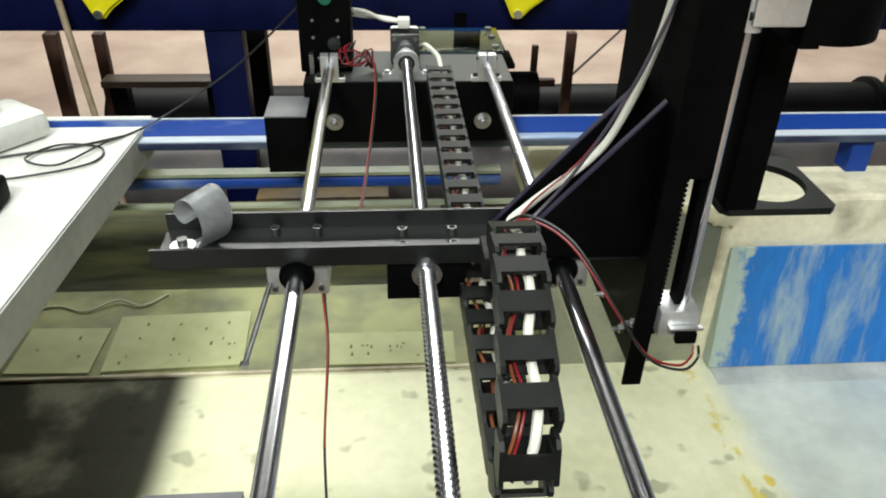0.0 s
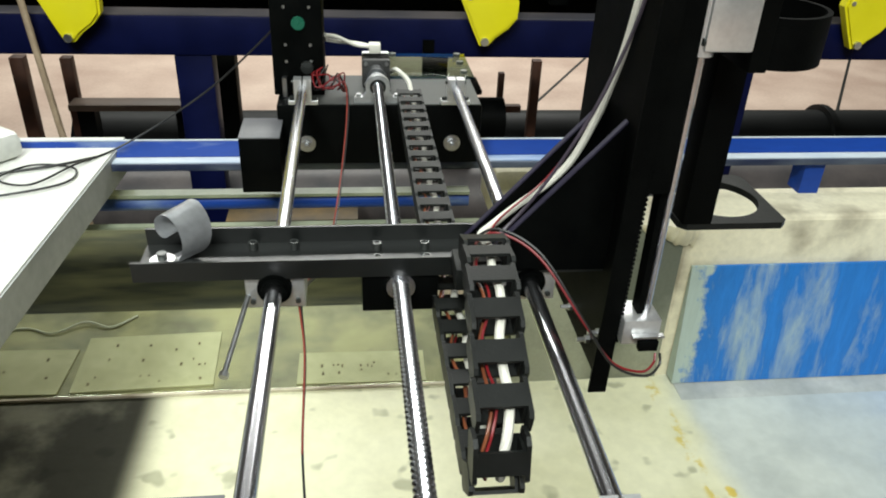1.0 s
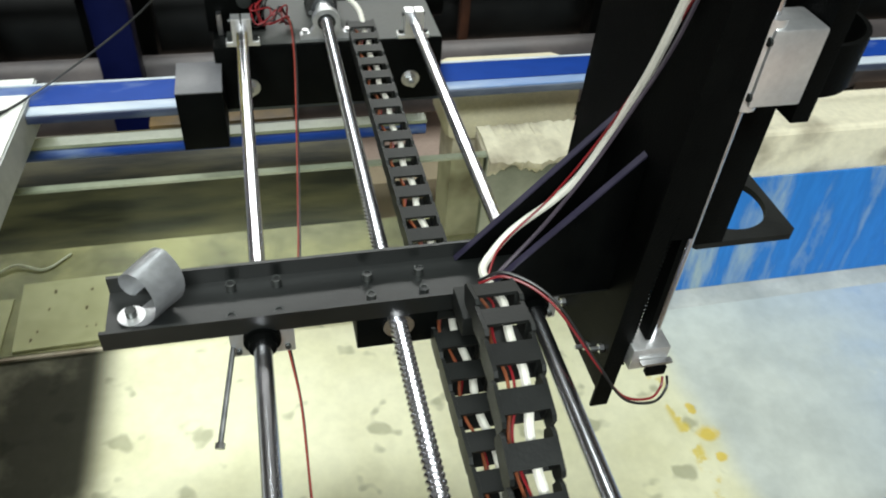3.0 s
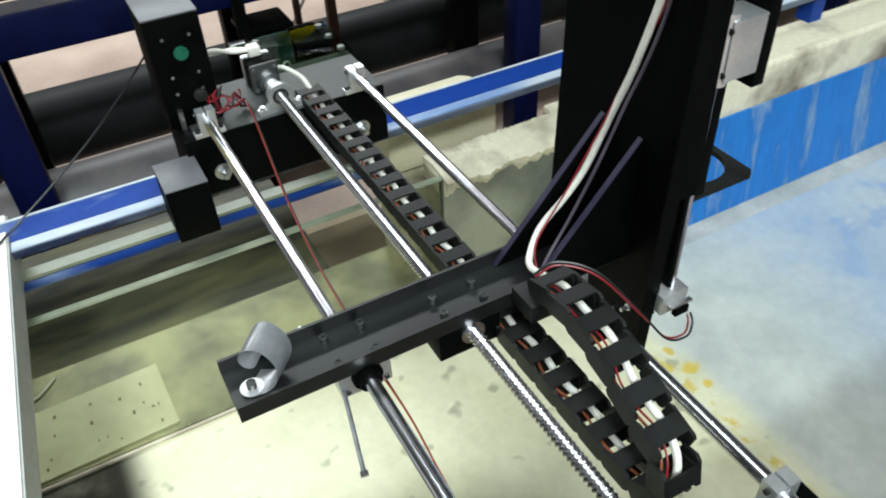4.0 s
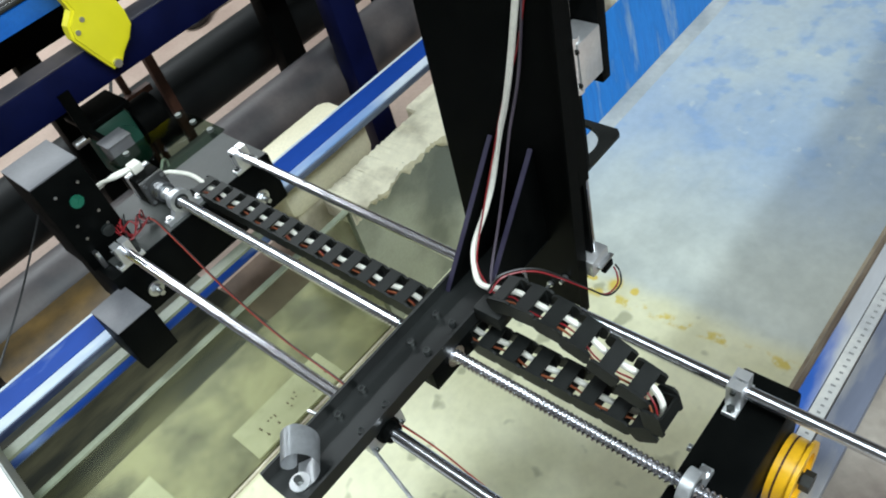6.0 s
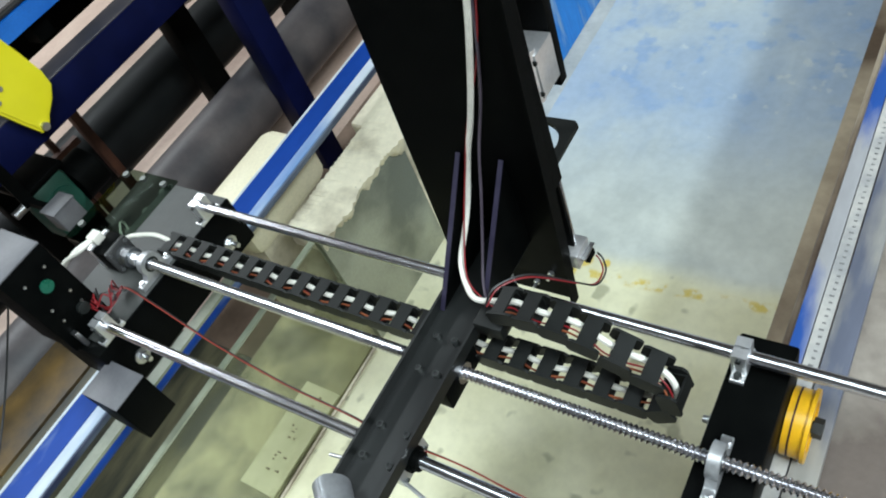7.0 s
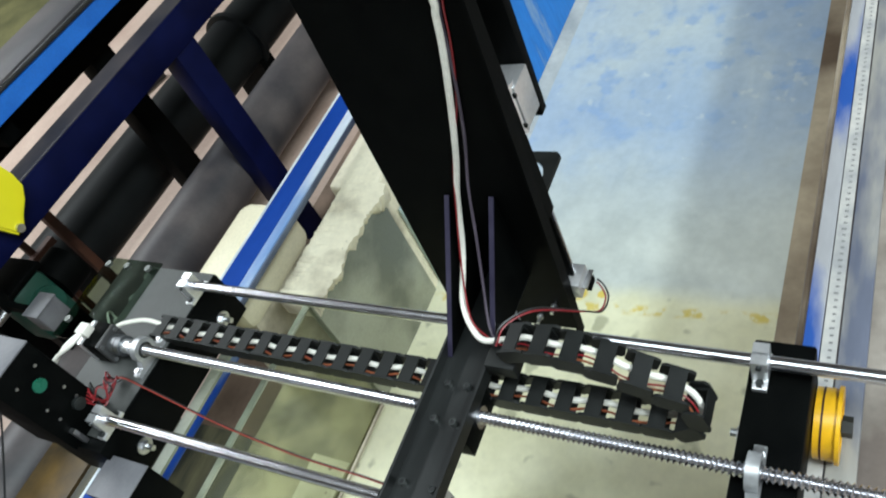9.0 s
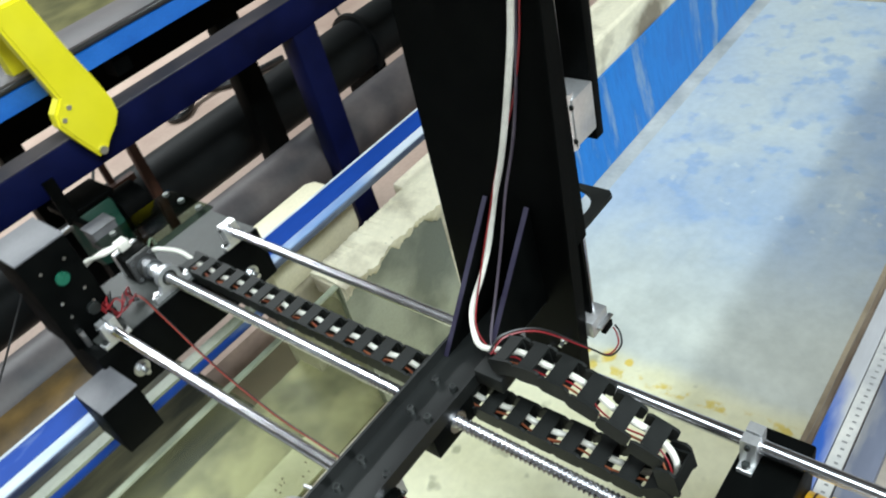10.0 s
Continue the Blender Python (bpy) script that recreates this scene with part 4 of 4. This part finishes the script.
def link_frame():
    """The closed frame of a link: top bar, bottom bar and the two cheeks between them."""
    bm = bmesh.new()
    W, H, a, c = 0.0150, 0.0105, -PITCH * 0.27, PITCH * 0.25
    ring = [(-W, -H), (W, -H), (W, H), (-W, H)], [(-W + 0.002, -H + 0.0024), (W - 0.002, -H + 0.0024), (W - 0.002, H - 0.0024), (-W + 0.002, H - 0.0024)]
    L = [[bm.verts.new((u, y, v)) for u, v in r] for r in ring for y in (a, c)]
    for i in range(4):
        j = (i + 1) % 4
        for p, r in ((0, 1), (1, 3), (3, 2), (2, 0)):
            bm.faces.new((L[p][i], L[p][j], L[r][j], L[r][i]))
    return bm


def side_plate(sx):
    """A cheek with a stepped tail that tucks behind the next one."""
    W, H, p = 0.0180, 0.0102, PITCH
    prof = [(-p * 0.50, -H * 0.72), (-p * 0.40, -H), (p * 0.36, -H), (p * 0.50, -H * 0.66), (p * 0.50, H * 0.66), (p * 0.36, H), (-p * 0.40, H), (-p * 0.50, H * 0.72)]
    x0, x1 = sorted((sx * W, sx * (W - 0.003)))
    bm = prism(bmesh.new(), prof, "x", x0, x1)
    return bm


first = None
total = 0.415 + 0.312 + math.pi * RB + 0.172
k = 0
while k * PITCH < total:
    y, z, dy, dz = chain_at(k * PITCH)
    m = Matrix.LocRotScale((chain_x(k * PITCH), y, z), Euler((math.atan2(dz, dy), 0, 0)), None)
    if first is None:
        first = part("link", link_frame(), PLASTIC, None, smooth=False).data
        ob = bpy.data.objects["link"]
        plates = [part("side_plate", side_plate(sx), PLASTIC, None, smooth=False) for sx in (-1, 1)]
    else:
        ob = new("link", first)
        plates = [new("side_plate", p.data) for p in plates]
    ob.parent = chain_thing
    ob.matrix_parent_inverse = chain_thing.matrix_world.inverted()
    ob.matrix_basis = m
    for p in plates:
        p.parent = ob
    k += 1
part("end_bracket", B(CX - 0.004, CX + 0.034, -0.158, -0.1235, 1.016, 1.036, bevel=0.001), PLASTIC, chain_thing)


def along(off, dz0, s0, s1, n, wob=0.0):
    out_pts = []
    for i in range(n + 1):
        s = s0 + (s1 - s0) * i / n
        y, z, dy, dz = chain_at(s)
        out_pts.append((chain_x(s) + off + wob * math.sin(i * 1.7), y - dz * dz0, z + dy * dz0))
    return out_pts


END = total - 0.006
wc = thing("white_cable", "thick cream cable running through the chain to the column", "cable", (CX, -0.13, 1.04))
part("cable_run", tube(along(0.004, 0.001, 0.0, END, 46, 0.002) + [(0.064, -0.118, 1.045), (0.080, -0.096, 1.045), (0.102, -0.081, 1.054), (0.130, -0.078, 1.075), (0.148, -0.079, 1.098), (0.161, -0.083, 1.132), (0.168, -0.090, 1.165), (0.1715, -0.105, 1.21), (0.1715, -0.128, 1.286), (0.1715, -0.149, 1.37), (0.1715, -0.156, 1.45), (0.1715, -0.17, 1.94)], 0.0034), WHITECABLE, wc)
part("cable_tail", tube([(0.047, 0.415, 0.985), (0.044, 0.445, 0.996), (0.030, 0.470, 1.004), (0.024, 0.487, 1.0)], 0.0035), WHITECABLE, wc)
rw = thing("red_wire", "thin red wire running through the chain to the column", "wire", (CX, -0.13, 1.04))
part("wire_run", tube(along(-0.006, 0.002, 0.0, END, 46, 0.004) + [(0.068, -0.122, 1.045), (0.086, -0.096, 1.051), (0.128, -0.080, 1.082), (0.156, -0.083, 1.135), (0.1715, -0.098, 1.200), (0.1735, -0.134, 1.286), (0.174, -0.156, 1.37), (0.174, -0.164, 1.46), (0.174, -0.178, 1.94)], 0.0010, 6), RED, rw)
gw = thing("grey_wire", "thin dark grey wire rising beside the cream cable", "wire", (CX, -0.13, 1.04))
part("wire_run", tube([(0.066, -0.130, 1.043), (0.084, -0.118, 1.050), (0.112, -0.112, 1.082), (0.140, -0.110, 1.130), (0.160, -0.112, 1.180), (0.172, -0.128, 1.25), (0.174, -0.150, 1.36), (0.174, -0.160, 1.46), (0.174, -0.176, 1.94)], 0.0016, 6), mat("grey_wire_skin", (0.045, 0.035, 0.05), (0.075, 0.06, 0.08), 0.45, 0, 30), gw)
bw = thing("brown_wire", "thin brown wire inside the chain", "wire", (CX, -0.13, 1.04))
part("wire_run", tube(along(-0.008, -0.003, 0.0, END, 46, 0.003), 0.0013, 6), COPPER, bw)
sw = thing("switch_wire", "red and black wire to the limit switch", "wire", (0.1, -0.14, 1.0))
part("red_run", tube([(0.055, -0.138, 1.052), (0.075, -0.145, 1.062), (0.105, -0.165, 1.050), (0.140, -0.195, 1.005), (0.165, -0.203, 0.972), (0.193, -0.200, 0.958), (0.206, -0.192, 0.960), (0.209, -0.186, 0.966)], 0.0011, 6), RED, sw)
part("black_run", tube([(0.055, -0.136, 1.053), (0.075, -0.143, 1.0645), (0.107, -0.165, 1.052), (0.142, -0.196, 1.003), (0.166, -0.205, 0.970), (0.196, -0.202, 0.955), (0.211, -0.193, 0.958), (0.213, -0.186, 0.966)], 0.0012, 6), BLACKWIRE, sw)
hw = thing("hanging_wire", "red and black wire hanging from the base over the flume", "wire", (-0.03, 0.4, 0.98))
part("red_run", tube([(-0.062, 0.437, 0.985), (-0.050, 0.415, 1.0), (-0.048, 0.38, 0.97), (-0.056, 0.28, 0.93), (-0.066, 0.15, 0.915), (-0.075, 0.03, 0.93), (-0.088, -0.05, 0.96), (-0.092, -0.10, 0.975), (-0.086, -0.15, 0.957), (-0.0853, -0.20, 0.941), (-0.085, -0.245, 0.9285)], 0.0009, 6), mat("brown_red_wire", (0.22, 0.025, 0.015), (0.3, 0.04, 0.025), 0.5), hw)
part("black_run", tube([(-0.060, 0.437, 0.985), (-0.048, 0.415, 0.999), (-0.046, 0.38, 0.968), (-0.054, 0.28, 0.928), (-0.064, 0.15, 0.913), (-0.073, 0.03, 0.928), (-0.086, -0.05, 0.958), (-0.090, -0.10, 0.973), (-0.085, -0.16, 0.953), (-0.085, -0.24, 0.928), (-0.077, -0.33, 0.925), (-0.072, -0.375, 0.978), (-0.07, -0.45, 0.98)], 0.0010, 6), BLACKWIRE, hw)
# ---- small things ----
bunch = thing("wire_bunch", "loose bunch of thin red wires on the base", "wires", (-0.08, 0.42, 0.98))
random.seed(4)
for i in range(7):
    p = [(-0.098 + 0.004 * i, 0.433, 1.012 + 0.002 * i)]
    for k in range(4):
        p.append((-0.090 + k * 0.012 + random.uniform(-0.006, 0.006), 0.424 + random.uniform(-0.012, 0.012), 0.999 + random.uniform(-0.012, 0.016)))
    p.append((-0.05 + random.uniform(-0.004, 0.004), 0.44, 0.981))
    part("strand", tube(p, 0.0011, 6), RED if i < 5 else BLACKWIRE, bunch)
mc = thing("motor_cable", "pale cable pair from the motor to the control box", "cable", (-0.04, 0.48, 1.03))
for d in (0.0, 0.009):
    part("cable_run", tube([(-0.079, 0.478 + d, 1.055 - d), (-0.060, 0.492 + d, 1.048 - d), (-0.035, 0.503 + d, 1.034), (-0.012, 0.503 + d * 0.5, 1.031)], 0.003), WHITECABLE, mc)

ps = thing("power_strip", "white plastic power strip on the table", "power strip", (-0.55, 0.43, 0.88))
PS = pose(-0.636, 0.372, 0.8802, 0, 0, 52)


def on_strip(bm):
    bmesh.ops.transform(bm, matrix=PS, verts=bm.verts)
    return bm


part("case", on_strip(B(-0.125, 0.125, -0.05, 0.05, 0, 0.042, bevel=0.014)), TABLE, ps)
for x in (-0.06, 0.0, 0.06):
    part("socket", on_strip(R((x, 0, 0.0418), (x, 0, 0.0426), 0.017, 24)), PAPER, ps)
part("plug", on_strip(B(0.045, 0.075, -0.014, 0.014, 0.0427, 0.062, bevel=0.005)), TABLE, ps, "white plug pushed into a socket")
ad = thing("power_adapter", "black power adapter on the table", "adapter", (-0.55, 0.22, 0.88))
part("case", B(-0.60, -0.508, 0.19, 0.25, 0.8802, 0.915, bevel=0.006), BLACK, ad)
tc_ = thing("table_cable", "thin black cable looping on the table to the box", "cable", (-0.5, 0.35, 0.88))
part("cable_run", tube([(-0.62, 0.28, 0.883), (-0.52, 0.30, 0.883), (-0.44, 0.34, 0.883), (-0.44, 0.39, 0.883), (-0.50, 0.40, 0.884), (-0.53, 0.35, 0.886), (-0.48, 0.33, 0.886), (-0.44, 0.40, 0.885), (-0.40, 0.455, 0.884), (-0.33, 0.482, 0.918), (-0.25, 0.50, 0.970), (-0.18, 0.505, 1.032), (-0.152, 0.505, 1.06)], 0.0016, 6), BLACKWIRE, tc_)
part("cable_run", tube([(-0.66, 0.33, 0.883), (-0.55, 0.37, 0.883), (-0.47, 0.40, 0.883), (-0.42, 0.43, 0.883)], 0.002, 6), BLACKWIRE, tc_)


def yellow_hook(x):
    t = thing("yellow_bracket", "bright yellow plastic bracket bolted to the machine rail", "bracket", (x, 1.36, 0.9), "yellow brackets")
    prof = [(-0.010, 0.838), (0.012, 0.838), (0.030, 0.858), (0.060, 0.88), (0.080, 0.905), (0.082, 0.94), (0.070, 1.00), (0.050, 1.08), (0.022, 1.22), (-0.062, 1.22), (-0.040, 1.08), (-0.026, 1.00), (-0.052, 0.975), (-0.058, 0.945), (-0.030, 0.88)]
    bm = bmesh.new()
    prism(bm, [(x + 0.005 + u, v) for u, v in prof], "y", 1.20, 1.238)
    bmesh.ops.bevel(bm, geom=[e for e in bm.edges if abs(e.verts[0].co.y - e.verts[1].co.y) < 1e-5], offset=0.006, segments=2, affect="EDGES")
    part("plate", bm, YELLOW, t)
    part("roof", B(x - 0.05, x + 0.02, 1.238, 1.45, 1.17, 1.22, bevel=0.006), YELLOW, t)
    part("stem", B(x - 0.01, x + 0.04, 1.42, 1.46, 1.02, 1.17), YELLOW, t)
    part("bolt", R((x + 0.006, 1.20, 0.85), (x + 0.006, 1.192, 0.85), 0.010, 16), ZINC, t)
    for u, v in ((-0.012, 0.975), (-0.035, 0.955)):
        part("bolt", R((x + u, 1.20, v), (x + u, 1.197, v), 0.006, 12), ZINC, t)


for x in (-0.695, 0.282, 1.265, 2.245):
    yellow_hook(x)
